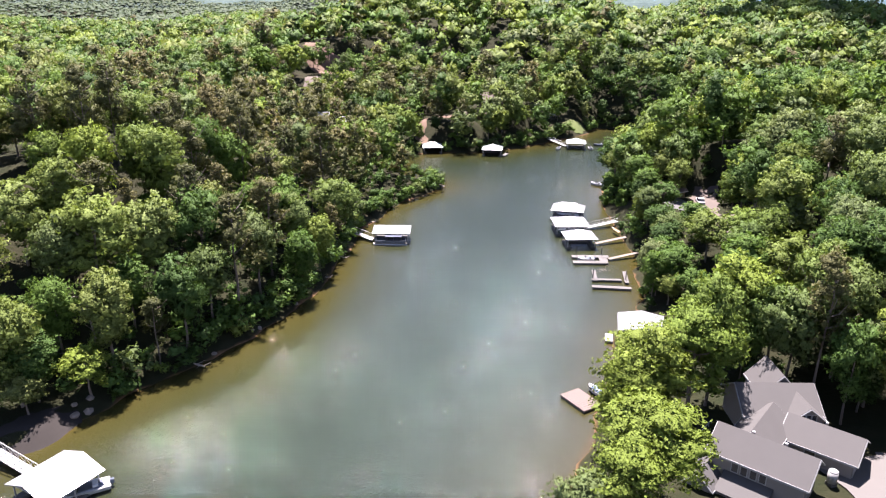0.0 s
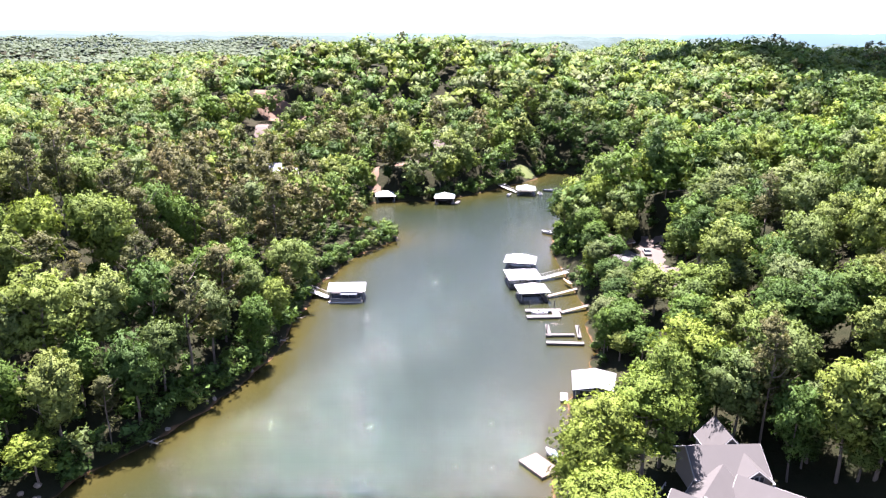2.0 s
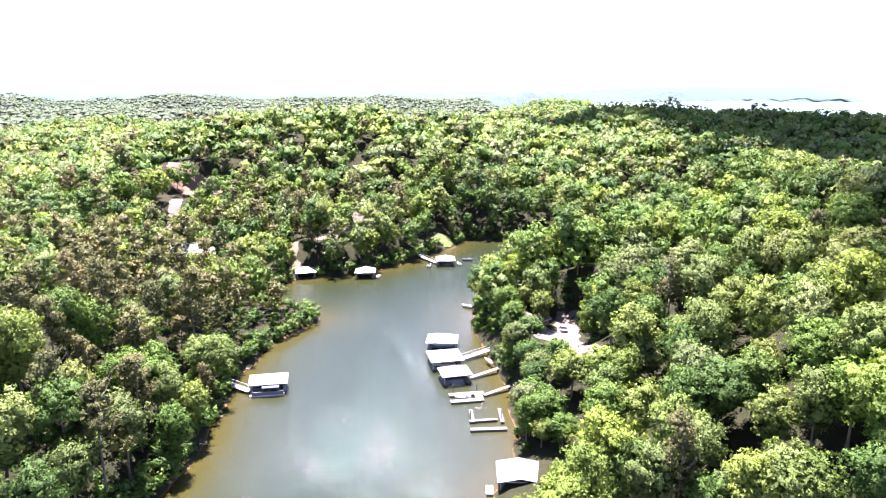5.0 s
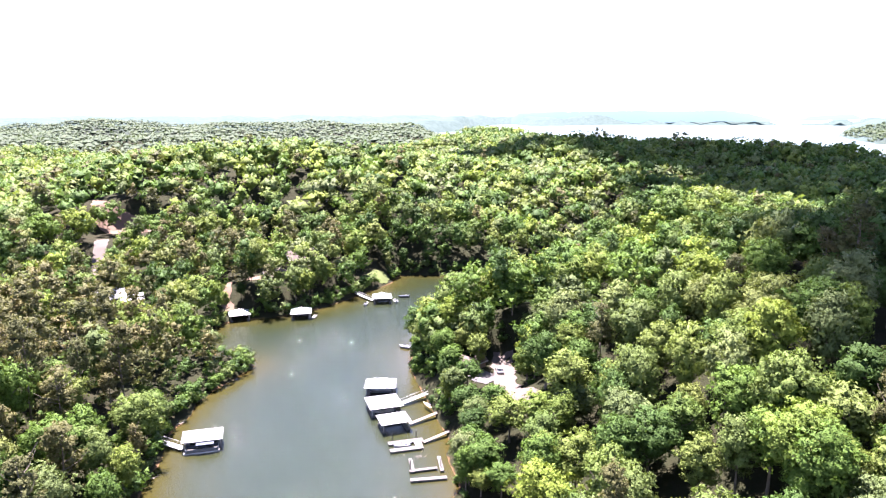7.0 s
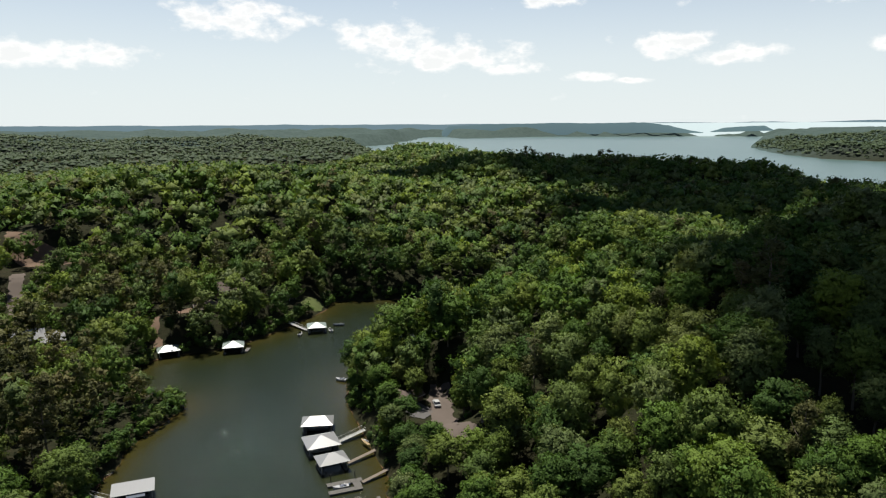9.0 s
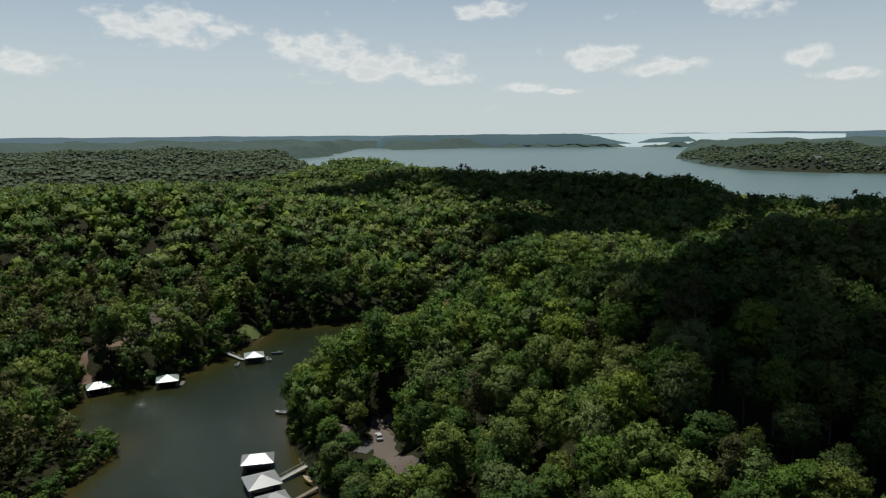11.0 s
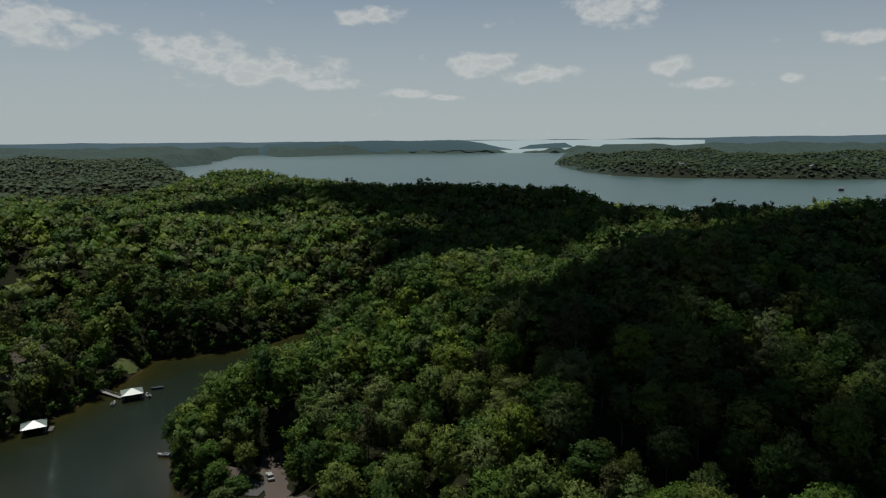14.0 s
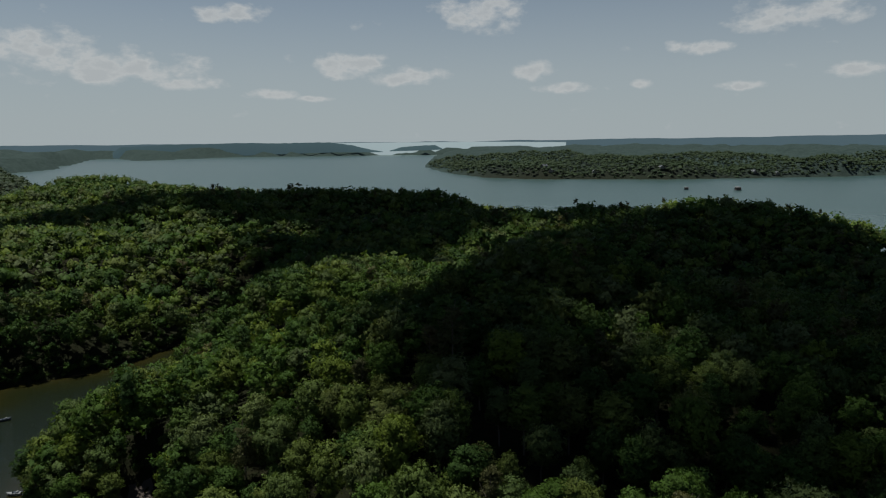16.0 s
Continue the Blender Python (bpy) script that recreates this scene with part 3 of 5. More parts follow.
def trunk_mesh(name, seed, top, limbs, thick):
    r = random.Random(seed)
    bm = bmesh.new()
    at, rad = Vector((0, 0, -0.03)), thick
    spine = [at]
    for i in range(4):
        nxt = Vector((r.uniform(-.012, .012), r.uniform(-.012, .012), top * (i + 1) / 4))
        rod(bm, spine[-1], nxt, rad, rad * 0.78, 6)
        rad *= 0.78
        spine.append(nxt)
    for i in range(limbs):
        z = r.uniform(0.45, 0.95)
        a = r.uniform(0, 6.28)
        base = Vector((0, 0, top * z))
        reach = r.uniform(0.09, 0.19)
        mid = base + Vector((math.cos(a) * reach * 0.6, math.sin(a) * reach * 0.6, 0.06))
        tip = base + Vector((math.cos(a) * reach, math.sin(a) * reach, 0.15))
        rod(bm, base, mid, thick * 0.4, thick * 0.28, 5)
        rod(bm, mid, tip, thick * 0.28, thick * 0.12, 5)
    me = bpy.data.meshes.new(name)
    bm.to_mesh(me)
    bm.free()
    me.materials.append(M_BARK)
    return me


def crown_mesh(name, data, mat):
    ob = quick_mesh(name, data[0], data[1], mat, data[2])
    me = ob.data
    bpy.data.objects.remove(ob)
    return me


BROAD_CROWNS = [crown_mesh("crown", broadleaf_crown(20 + i, 4500, 0.0155, 34 + 5 * (i % 4), 0.8 + 0.1 * (i % 4), 1.05, 430), M_LEAF) for i in range(9)]
BRIGHT_CROWNS = [crown_mesh("crown", broadleaf_crown(90 + i, 7000, 0.0125, 46, 1.05, 1.0, 600), M_LEAF_BRIGHT) for i in range(3)]
BROAD_TRUNKS = [trunk_mesh("trunk", 40 + i, 0.66, 4, 0.015) for i in range(4)]
PINE_CROWNS = [crown_mesh("crown", pine_crown(60 + i, 2800, 0.0115, 30, 1.0, 300), M_PINE) for i in range(4)]
PINE_TRUNKS = [trunk_mesh("trunk", 70 + i, 0.93, 6, 0.011) for i in range(2)]


def plant(kind, x, y, tall, turn, r, wide=1.0, label=""):
    """One tree with its trunk and crown."""
    z = ground_at(x, y)
    pine = kind == "pine"
    root = thing("pine_tree" if pine else "broadleaf_tree", pose(x, y, max(z, -0.3), 0, 0, turn) @ Matrix.Diagonal((tall * wide, tall * wide, tall, 1)),
                 label or ("tall pine with sparse olive needles and bare trunk" if pine else "leafy green hardwood tree with a full rounded crown"), "tree", "pines on the shore slopes" if pine else "hardwoods round the cove")
    for nm, me in (("trunk", r.choice(PINE_TRUNKS if pine else BROAD_TRUNKS)), ("crown", r.choice(PINE_CROWNS if pine else BRIGHT_CROWNS if kind == "bright" else BROAD_CROWNS))):
        p = new(nm, me)
        p.parent = root
    return root


def free(x, y):
    """True where no lawn, drive or house keeps trees away."""
    ok = np.ones(np.shape(x), bool)
    for o in OPEN:
        ok &= pool(o, x, y) > 0.5
    return ok


def scatter(seed, spacing, x0, x1, y0, y1):
    """Jittered rows of places."""
    r = np.random.RandomState(seed)
    xs, ys = np.arange(x0, x1, spacing), np.arange(y0, y1, spacing * 0.9)
    gx, gy = np.meshgrid(xs, ys)
    gx = gx + (np.arange(len(ys))[:, None] % 2) * spacing / 2
    gx = gx + r.uniform(-0.42, 0.42, gx.shape) * spacing
    gy = gy + r.uniform(-0.42, 0.42, gy.shape) * spacing
    return gx.ravel(), gy.ravel(), r


def pine_share(x, y):
    """Pines stand thickest on the western slope."""
    s = 0.75 * np.exp(-0.5 * (((x + 52) / 26) ** 2 + ((y - 195) / 45) ** 2)) + 0.3 * np.exp(-0.5 * (((x + 80) / 60) ** 2 + ((y - 300) / 80) ** 2))
    return s + 0.03 + 0.1 * (ripple(x, y, 180, 21) > 0.75)


def in_sight(x, y, margin=4):
    """The part of the land round the cove that the valley lays open."""
    a = np.degrees(np.arctan2(x, y))
    return (a > -35 - margin) & (a < 81 + margin)


def woods(name, seed, spacing, near, far, box4, template_count, make, tall0, tall1, mat, label, pine_make=None, pine_mat=None):
    """One joined woodland between two distances, of many trees."""
    x, y, r = scatter(seed, spacing, *box4)
    dist = np.hypot(x, y)
    keep = (dist >= near) & (dist < far) & in_sight(x, y)
    x, y, dist = x[keep], y[keep], dist[keep]
    z, d = height(x, y)
    keep = (d > 1.2) & free(x, y) if near < 1200 else d > 4
    x, y, z, d, dist = x[keep], y[keep], z[keep], d[keep], dist[keep]
    if near > 1000:
        z = z - 5.0          # far crowns stand close, so that only their tops show
    pine = r.uniform(0, 1, len(x)) < (pine_share(x, y) if pine_make else -1)
    tone = np.clip(0.45 + 0.14 * ripple(x, y, 120, 31) + r.uniform(-0.48, 0.52, len(x)), 0, 1)
    for chosen, maker, m, nm in ((~pine, make, mat, name), (pine, pine_make, pine_mat, name.replace("woodland", "pinewood"))):
        if not chosen.any():
            continue
        temps = [maker(i) for i in range(template_count)]
        allv, alln, allf, allt, base = [], [], [], [], 0
        which = r.randint(0, template_count, len(x))
        for i, (v, f, nrm) in enumerate(temps):
            sel = np.nonzero(chosen & (which == i))[0]
            if not len(sel):
                continue
            turn = r.uniform(0, 2 * np.pi, len(sel))
            tall = r.uniform(tall0, tall1, len(sel)) * (0.8 + 0.2 * np.clip(d[sel] / 10, 0, 1)) * (1.12 if m is pine_mat else 1)
            wide = tall * (r.uniform(0.84, 1.2, len(sel)) if near < 300 else r.uniform(0.9, 1.3, len(sel)) * (1.4 if near > 1000 else 1.0))
            c, s = np.cos(turn)[:, None], np.sin(turn)[:, None]
            vx = (v[None, :, 0] * c - v[None, :, 1] * s) * wide[:, None] + x[sel][:, None]
            vy = (v[None, :, 0] * s + v[None, :, 1] * c) * wide[:, None] + y[sel][:, None]
            vz = v[None, :, 2] * tall[:, None] + z[sel][:, None]
            nx, ny = nrm[None, :, 0] * c - nrm[None, :, 1] * s, nrm[None, :, 0] * s + nrm[None, :, 1] * c
            nz = np.broadcast_to(nrm[None, :, 2] + (1.2 if near > 1000 else 0.25 if near > 300 else 0.0), nx.shape)
            flat = np.sqrt(nx ** 2 + ny ** 2 + nz ** 2)
            nx, ny, nz = nx / flat, ny / flat, nz / flat
            allv.append(np.stack([vx, vy, vz], -1).reshape(-1, 3))
            alln.append(np.stack([nx, ny, nz], -1).reshape(-1, 3))
            allf.append((f[None] + (np.arange(len(sel)) * len(v))[:, None, None]).reshape(-1, f.shape[1]) + base)
            allt.append(np.repeat(tone[sel], len(v)))
            base += len(sel) * len(v)
        ob = quick_mesh(nm, np.concatenate(allv), np.concatenate(allf), m, np.concatenate(alln), np.concatenate(allt))
        tagged(ob, label if m is mat else label.replace("hardwood", "pine"), "woodland", kind="stuff")


NEAR = 186.0


def near_trees():
    """The single trees of the slopes closest to the camera's place."""
    x, y, r = scatter(5, 8.4, -140, 190, 0, 190)
    # a closer row leans over the water
    for bank in (BANK_LEFT, BANK_RIGHT):
        for a, b in zip(bank, bank[1:]):
            a, b = Vector(a), Vector(b)
            t = (b - a).normalized()
            for i in range(max(1, round((b - a).length / 7.5))):
                q = a.lerp(b, (i + r.uniform(0.2, 0.8)) / max(1, round((b - a).length / 7.5))) + Vector((-t.y, t.x)) * r.uniform(0.2, 2.0)
                x, y = np.append(x, q.x), np.append(y, q.y)
    dist = np.hypot(x, y)
    ang = np.degrees(np.arctan2(x, y))
    keep = (dist > 62) & (dist < NEAR) & (ang > -38) & (ang < 84)
    x, y = x[keep], y[keep]
    z, d = height(x, y)
    order = np.argsort(d > 6, kind="stable")
    x, y, d = x[order], y[order], d[order]
    keep = (d > 0.3) & free(x, y)
    x, y, d = x[keep], y[keep], d[keep]
    apart = np.ones(len(x), bool)
    for i in range(len(x)):
        q = np.hypot(x[:i] - x[i], y[:i] - y[i])
        if (q[apart[:i]] < 5.4).any():
            apart[i] = False
    x, y, d = x[apart], y[apart], d[apart]
    pine = r.uniform(0, 1, len(x)) < pine_share(x, y)
    pick = random.Random(8)
    for i in range(len(x)):
        tall = r.uniform(12.5, 24.0) * (0.84 + 0.16 * min(1, d[i] / 10)) * (1.12 if pine[i] else 1)
        if math.hypot(x[i] - 26.6, y[i] - 95.9) < 1.5:     # a sapling on the bank before the gabled dock
            tall = 5.0
        plant("pine" if pine[i] else "broadleaf", float(x[i]), float(y[i]), tall, r.uniform(0, 360), pick, r.uniform(0.84, 1.22))


near_trees()
pick = random.Random(12)
# the two bright trees between the lake house and the water, and shore trees that stand out
for x, y, tall, wide in ((25, 68.5, 17, 1.45), (20.5, 63, 13.5, 1.4), (24.5, 80.5, 16, 1.0), (27.5, 84, 18.5, 1.3), (35.5, 88, 19.4, 1.3), (47, 98, 12.5, 0.85), (50, 102, 13, 1.1), (52.5, 94.5, 20, 0.9), (60, 96, 22, 1.0), (63.5, 85, 22, 0.95), (57, 86.5, 18, 0.7), (70, 83, 18, 1.15), (76, 76, 16, 1.2), (68, 79.5, 15, 0.9), (84, 69, 16, 1.2), (84, 79, 18, 1.25), (91, 73, 17, 1.25), (92, 84, 18, 1.25), (99, 78, 18, 1.2), (82, 89, 18, 1.2), (97, 66, 17, 1.2), (101, 90, 18, 1.2), (106, 72, 17, 1.2), (90, 94, 18, 1.2), (46, 131, 13, 1.4), (45.8, 140, 11, 1.4), (48.5, 146, 12, 1.3),
                         (-61, 91, 13, 1.35), (-54, 93, 9, 1.5), (-66, 88, 8.5, 1.6), (-60.5, 87.5, 8, 1.5), (44, 127, 8, 1.6), (47.5, 124, 9, 1.5), (43.5, 133.5, 7, 1.5), (50, 150, 12, 1.4), (51, 159, 11.5, 1.4), (56, 152, 11, 1.4), (56, 142, 13, 1.4), (62, 139, 13, 1.3), (68, 135, 14, 1.3), (50, 167, 11, 1.4), (54, 169, 9.5, 1.5), (77, 148, 15, 1.3), (80, 157, 16, 1.2), (61, 189, 14, 1.2), (51.5, 177, 11, 1.4), (66, 84, 9, 1.5), (72, 79.5, 9, 1.5), (60.5, 89, 9, 1.4), (79, 72, 9, 1.5), (-76, 392, 13, 1.1), (53, 189, 12, 1.3), (70, 154, 12, 1.2), (72, 166, 14, 1.2), (75, 178, 15, 1.2), (81, 170, 17, 1.2), (83, 182, 17, 1.2), (53, 219, 18, 1.35), (53.5, 208, 18, 1.4), (52.5, 198, 13, 1.35), (59, 198, 18, 1.2), (77, 196, 14, 1.1), (66, 195, 14, 1.2), (61, 180.5, 12, 1.0),
                         (-13, 288, 9.5, 1.1), (-6, 292, 9, 1.2), (3, 291, 10, 1.1), (9, 295, 9.5, 1.2), (16, 293, 11, 1.2), (22, 299, 12, 1.2), (27, 306, 12, 1.2), (-16, 296, 12, 1.0), (-2, 303, 9, 0.9), (-79, 389, 14, 0.7), (-56, 392, 14, 0.6)):
    plant("bright" if y < 100 and 15 < x < 42 else "broadleaf", x, y, tall, pick.uniform(0, 360), pick, wide, "bright green shore tree with a broad clumpy crown")

woods("woodland", 101, 8.3, NEAR, 390, (-330, 480, -30, 480), 12, lambda i: broadleaf_crown(200 + i, 560, 0.029, 18, 0.95 + 0.08 * (i % 5), 1.25, 130), 12.5, 23.5, M_LEAF_WOODS,
      "dense green hardwood forest on the hillsides round the cove", lambda i: pine_crown(220 + i, 320, 0.026, 16, 1.15, 80), M_PINE_WOODS)
woods("woodland_beyond", 102, 9.4, 390, 1050, (-720, 1060, -30, 1060), 10, lambda i: broadleaf_crown(300 + i, 66, 0.062, 4, 0.95 + 0.08 * (i % 4), 2.45), 13.5, 22.0, M_LEAF_BEYOND,
      "closed hardwood forest over the far hills", lambda i: pine_crown(320 + i, 34, 0.05, 5, 1.8), M_PINE_WOODS)
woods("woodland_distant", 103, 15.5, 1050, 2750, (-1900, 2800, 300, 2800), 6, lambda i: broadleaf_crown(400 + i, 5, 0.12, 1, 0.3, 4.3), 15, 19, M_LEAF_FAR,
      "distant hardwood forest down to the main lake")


def shore_shrubs():
    """Low leafy growth that hangs over the water's edge all round the cove."""
    r = np.random.RandomState(77)
    line = [Vector(p) for p in BANK_LEFT + BANK_RIGHT]
    xs, ys = [], []
    for a, b in zip(line, line[1:]):
        k = int((b - a).length / 1.2)
        for i in range(k):
            p = a.lerp(b, (i + r.uniform()) / max(k, 1))
            t = (b - a).normalized()
            q = p + Vector((-t.y, t.x)) * r.uniform(-0.4, 1.8 + 3.0 * (i % 2))
            xs.append(q.x)
            ys.append(q.y)
    gx, gy, _ = scatter(78, 5.6, -100, 130, 60, 260)
    gd = height(gx, gy)[1]
    near = (gd > 4) & (gd < 32)
    x, y = np.append(np.array(xs), gx[near]), np.append(np.array(ys), gy[near])
    keep = (np.hypot(x, y) > 75) & (y > 60) & in_sight(x, y) & free(x, y) & (r.uniform(0, 1, len(x)) < 0.92)
    x, y = x[keep], y[keep]
    z, d = height(x, y)
    allv, alln, allf, allt, base = [], [], [], [], 0
    for i in range(len(x)):
        if d[i] < -1.5:
            continue
        v, f, nrm = broadleaf_crown(500 + i % 7, 110, 0.055, 6, 1.2, 1.7)
        tall = r.uniform(3.6, 7.6)
        allv.append(v * tall * np.array([1.3, 1.3, 1.0]) + np.array([x[i], y[i], max(z[i], 0) - 0.2 * tall]))
        alln.append(nrm)
        allf.append(f + base)
        allt.append(np.full(len(v), np.clip(r.normal(0.25, 0.2), 0, 1)))
        base += len(v)
    ob = quick_mesh("shore_shrubs", np.concatenate(allv), np.concatenate(allf), M_LEAF_WOODS, np.concatenate(alln), np.concatenate(allt))
    tagged(ob, "leafy shrubs overhanging the water along the bank", "shrubs", kind="stuff")


shore_shrubs()


# ---------------------------------------------------------------- clouds overhead
def cloud(name, over, wide, long, turn, seed, base=2600.0):
    """A cumulus with a flat base, so high that it shades the ground at the given place."""
    shift = sun_dir * (base / sun_dir.z)
    r = np.random.RandomState(seed)
    bm = bmesh.new()
    for i in range(64):
        a, q = r.uniform(0, 2 * np.pi), math.sqrt(r.uniform(0, 1)) * 0.82
        s = r.uniform(0.18, 0.36) * min(wide, long)
        x, y = math.cos(a) * q * wide, math.sin(a) * q * long
        bmesh.ops.create_icosphere(bm, subdivisions=2, radius=1.0, matrix=pose(x, y, s * 0.25) @ Matrix.Diagonal((s, s, s * 0.55, 1)))
    for v in bm.verts:
        v.co += Vector(noise.noise_vector(v.co * 0.03)) * 14
        v.co.z = max(v.co.z, -8 + 4 * noise.noise(v.co * 0.05))
    ob = part(name, bm, M_CLOUD, smooth=True)
    ob.matrix_world = pose(over[0] + shift.x, over[1] + shift.y, over[2] + shift.z, 0, 0, turn)
    return tagged(ob, "white cumulus cloud drifting over the woods", "cloud", kind="structure")


M_CLOUD = plain("cloud_vapour", (0.85, 0.86, 0.88), 1.0, vary=0.05, stain=0.01, spec=0.0)
cloud("cloud", (257, 117, 45), 202, 106, 14, 228)
cloud("cloud", (440, 190, 45), 170, 130, 10, 229)
cloud("cloud", (330, 640, 45), 290, 150, -28, 230)
cloud("cloud", (480, 410, 40), 200, 110, -12, 231)
cloud("cloud", (322, 395, 30), 112, 82, 20, 232)


# ---------------------------------------------------------------- docks and boats
def hip_roof(bm, w, l, eave, top, ridge, along="x", over=0.4, thick=0.12):
    """A hipped roof as one solid: eaves at height eave, ridge of that length at height top."""
    a, b = w / 2 + over, l / 2 + over
    k = ridge / 2
    r0, r1 = ((-k, 0, top), (k, 0, top)) if along == "x" else ((0, -k, top), (0, k, top))
    base = [(-a, -b, eave), (a, -b, eave), (a, b, eave), (-a, b, eave)]
    lo = [(x, y, z - thick) for x, y, z in base]
    V = [bm.verts.new(p) for p in base + [r0, r1] + lo]
    if along == "x":
        faces = ((0, 1, 5, 4), (1, 2, 5), (2, 3, 4, 5), (3, 0, 4))
    else:
        faces = ((0, 1, 4), (1, 2, 5, 4), (2, 3, 5), (3, 0, 4, 5))
    for f in faces:
        bm.faces.new([V[i] for i in f])
    for i in range(4):
        j = (i + 1) % 4
        bm.faces.new((V[j], V[i], V[6 + i], V[6 + j]))
    bm.faces.new([V[9], V[8], V[7], V[6]])
    return bm


def gable_roof(bm, w, l, eave, top, over=0.4, thick=0.12):
    """A gabled roof with its ridge along y: two plates."""
    a, b = w / 2 + over, l / 2 + over
    drop = over * (top - eave) / (w / 2)
    slab(bm, ((-a, b, eave - drop), (-a, -b, eave - drop), (0, -b, top), (0, b, top)), thick)
    slab(bm, ((0, b, top), (0, -b, top), (a, -b, eave - drop), (a, b, eave - drop)), thick)
    return bm


def deck_boards(parent, x0, x1, y0, y1, z, mat, step=0.5, across="x"):
    """Planks with gaps, each a piece of its own."""
    lo, hi = (y0, y1) if across == "x" else (x0, x1)
    count = max(2, int((hi - lo) / step))
    size = (hi - lo) / count
    me = None
    for i in range(count):
        if me is None:
            bm = boxed(x0, x1, -size * 0.46, size * 0.46, -0.05, 0.0) if across == "x" else boxed(-size * 0.46, size * 0.46, y0, y1, -0.05, 0.0)
            ob = part("plank", bm, mat, parent)
            me = ob.data
        else:
            ob = new("plank", me)
            ob.parent = parent
        ob.location = (0, lo + size * (i + 0.5), z) if across == "x" else (lo + size * (i + 0.5), 0, z)


def boat_dock(x, y, w, l, turn, roof="hip", ridge=2.5, along="x", mat=None, label="", open_side=-1, eave=2.7, top=4.3, walls=False):
    """A floating boat dock: two finger decks and a back deck on floats, steel posts, and a metal roof. Local y runs into the slip."""
    dock = thing("boat_dock", pose(x, y, 0, 0, 0, turn), label, "dock", "roofed boat docks on the cove")
    side = max(1.1, w * 0.14)
    spans = ((-w / 2, -w / 2 + side, -l / 2, l / 2), (w / 2 - side, w / 2, -l / 2, l / 2), (-w / 2 + side + 0.02, w / 2 - side - 0.02, l / 2 - 1.4, l / 2) if open_side < 0 else (-w / 2 + side + 0.02, w / 2 - side - 0.02, -l / 2, -l / 2 + 1.4))
    for x0, x1, y0, y1 in spans:
        part("float", boxed(x0 + 0.08, x1 - 0.08, y0 + 0.1, y1 - 0.1, -0.35, 0.22, 0.05), M_FLOAT, dock, "dark plastic float under the deck")
        deck = part("deck", boxed(x0, x1, y0, y1, 0.22, 0.5, 0.02), M_DECK, dock, "grey plank deck")
        if x1 - x0 > y1 - y0:
            deck_boards(deck, x0, x1, y0, y1, 0.56, M_DECK, 0.5)
        else:
            deck_boards(deck, x0, x1, y0, y1, 0.56, M_DECK, 0.6)
    for px in (-w / 2 + 0.25, w / 2 - 0.25):
        for py in (-l / 2 + 0.3, 0, l / 2 - 0.3):
            part("post", boxed(px - 0.08, px + 0.08, py - 0.08, py + 0.08, 0.5, eave + 0.05), M_STEEL, dock)
    for py in (-l / 2 + 0.3, l / 2 - 0.3):
        part("beam", boxed(-w / 2 + 0.1, w / 2 - 0.1, py - 0.07, py + 0.07, eave - 0.42, eave - 0.15), M_TRIM, dock)
    if walls:
        part("wall_panel", boxed(-w / 2 + 0.1, -w / 2 + 0.2, -l / 2 + 0.5, l / 2 - 0.5, 0.55, eave - 0.45), M_SIDING, dock, "pale side panel")
        part("wall_panel", boxed(w / 2 - 0.2, w / 2 - 0.1, -l / 2 + 0.5, l / 2 - 0.5, 0.55, eave - 0.45), M_SIDING, dock, "pale side panel")
    bm = bmesh.new()
    if roof == "hip":
        hip_roof(bm, w, l, eave, top, ridge, along)
    elif roof == "gable":
        gable_roof(bm, w, l, eave, top)
    else:
        slab(bm, ((-w / 2 - 0.4, -l / 2 - 0.4, eave), (w / 2 + 0.4, -l / 2 - 0.4, eave), (w / 2 + 0.4, l / 2 + 0.4, eave + 0.5), (-w / 2 - 0.4, l / 2 + 0.4, eave + 0.5)), 0.14)
    part("roof", bm, mat or M_ROOF_WHITE, dock, "ribbed metal roof")
    if roof == "flat":
        for i in range(int(w)):
            u = -w / 2 + 0.5 + i
            part("roof_rib", slab(bmesh.new(), ((u - .03, -l / 2 - .4, eave + .05), (u + .03, -l / 2 - .4, eave + .05), (u + .03, l / 2 + .4, eave + .55), (u - .03, l / 2 + .4, eave + .55)), 0.05), M_ROOF_WHITE, dock)
    return dock


def gangway(a, b, width=1.2, za=0.6, zb=1.2, mat=None, railed=True):
    """A bridge from dock to bank with truss rails."""
    a, b = Vector((*a, 0)), Vector((*b, 0))
    length = (b - a).length
    turn = math.degrees(math.atan2((b - a).y, (b - a).x))
    g = thing("gangway", pose(a.x, a.y, za, 0, -math.degrees(math.atan2(zb - za, length)), turn), "white metal gangway from the bank to a dock", "gangway", "gangways to the docks")
    part("walkway", boxed(0, length, -width / 2, width / 2, -0.12, 0, 0.01), mat or M_TRIM, g)
    if railed:
        for s in (-width / 2, width / 2):
            part("rail", boxed(0, length, s - 0.04, s + 0.04, 0.9, 1.0), M_TRIM, g)
            n = max(2, int(length / 1.2))
            for i in range(n + 1):
                u = length * i / n
                part("baluster", boxed(u - 0.03, u + 0.03, s - 0.03, s + 0.03, 0, 0.9), M_TRIM, g)
                if i < n:
                    part("brace", rod(bmesh.new(), (u, s, 0.05), (u + length / n, s, 0.9), 0.025, sides=4), M_TRIM, g)
    return g


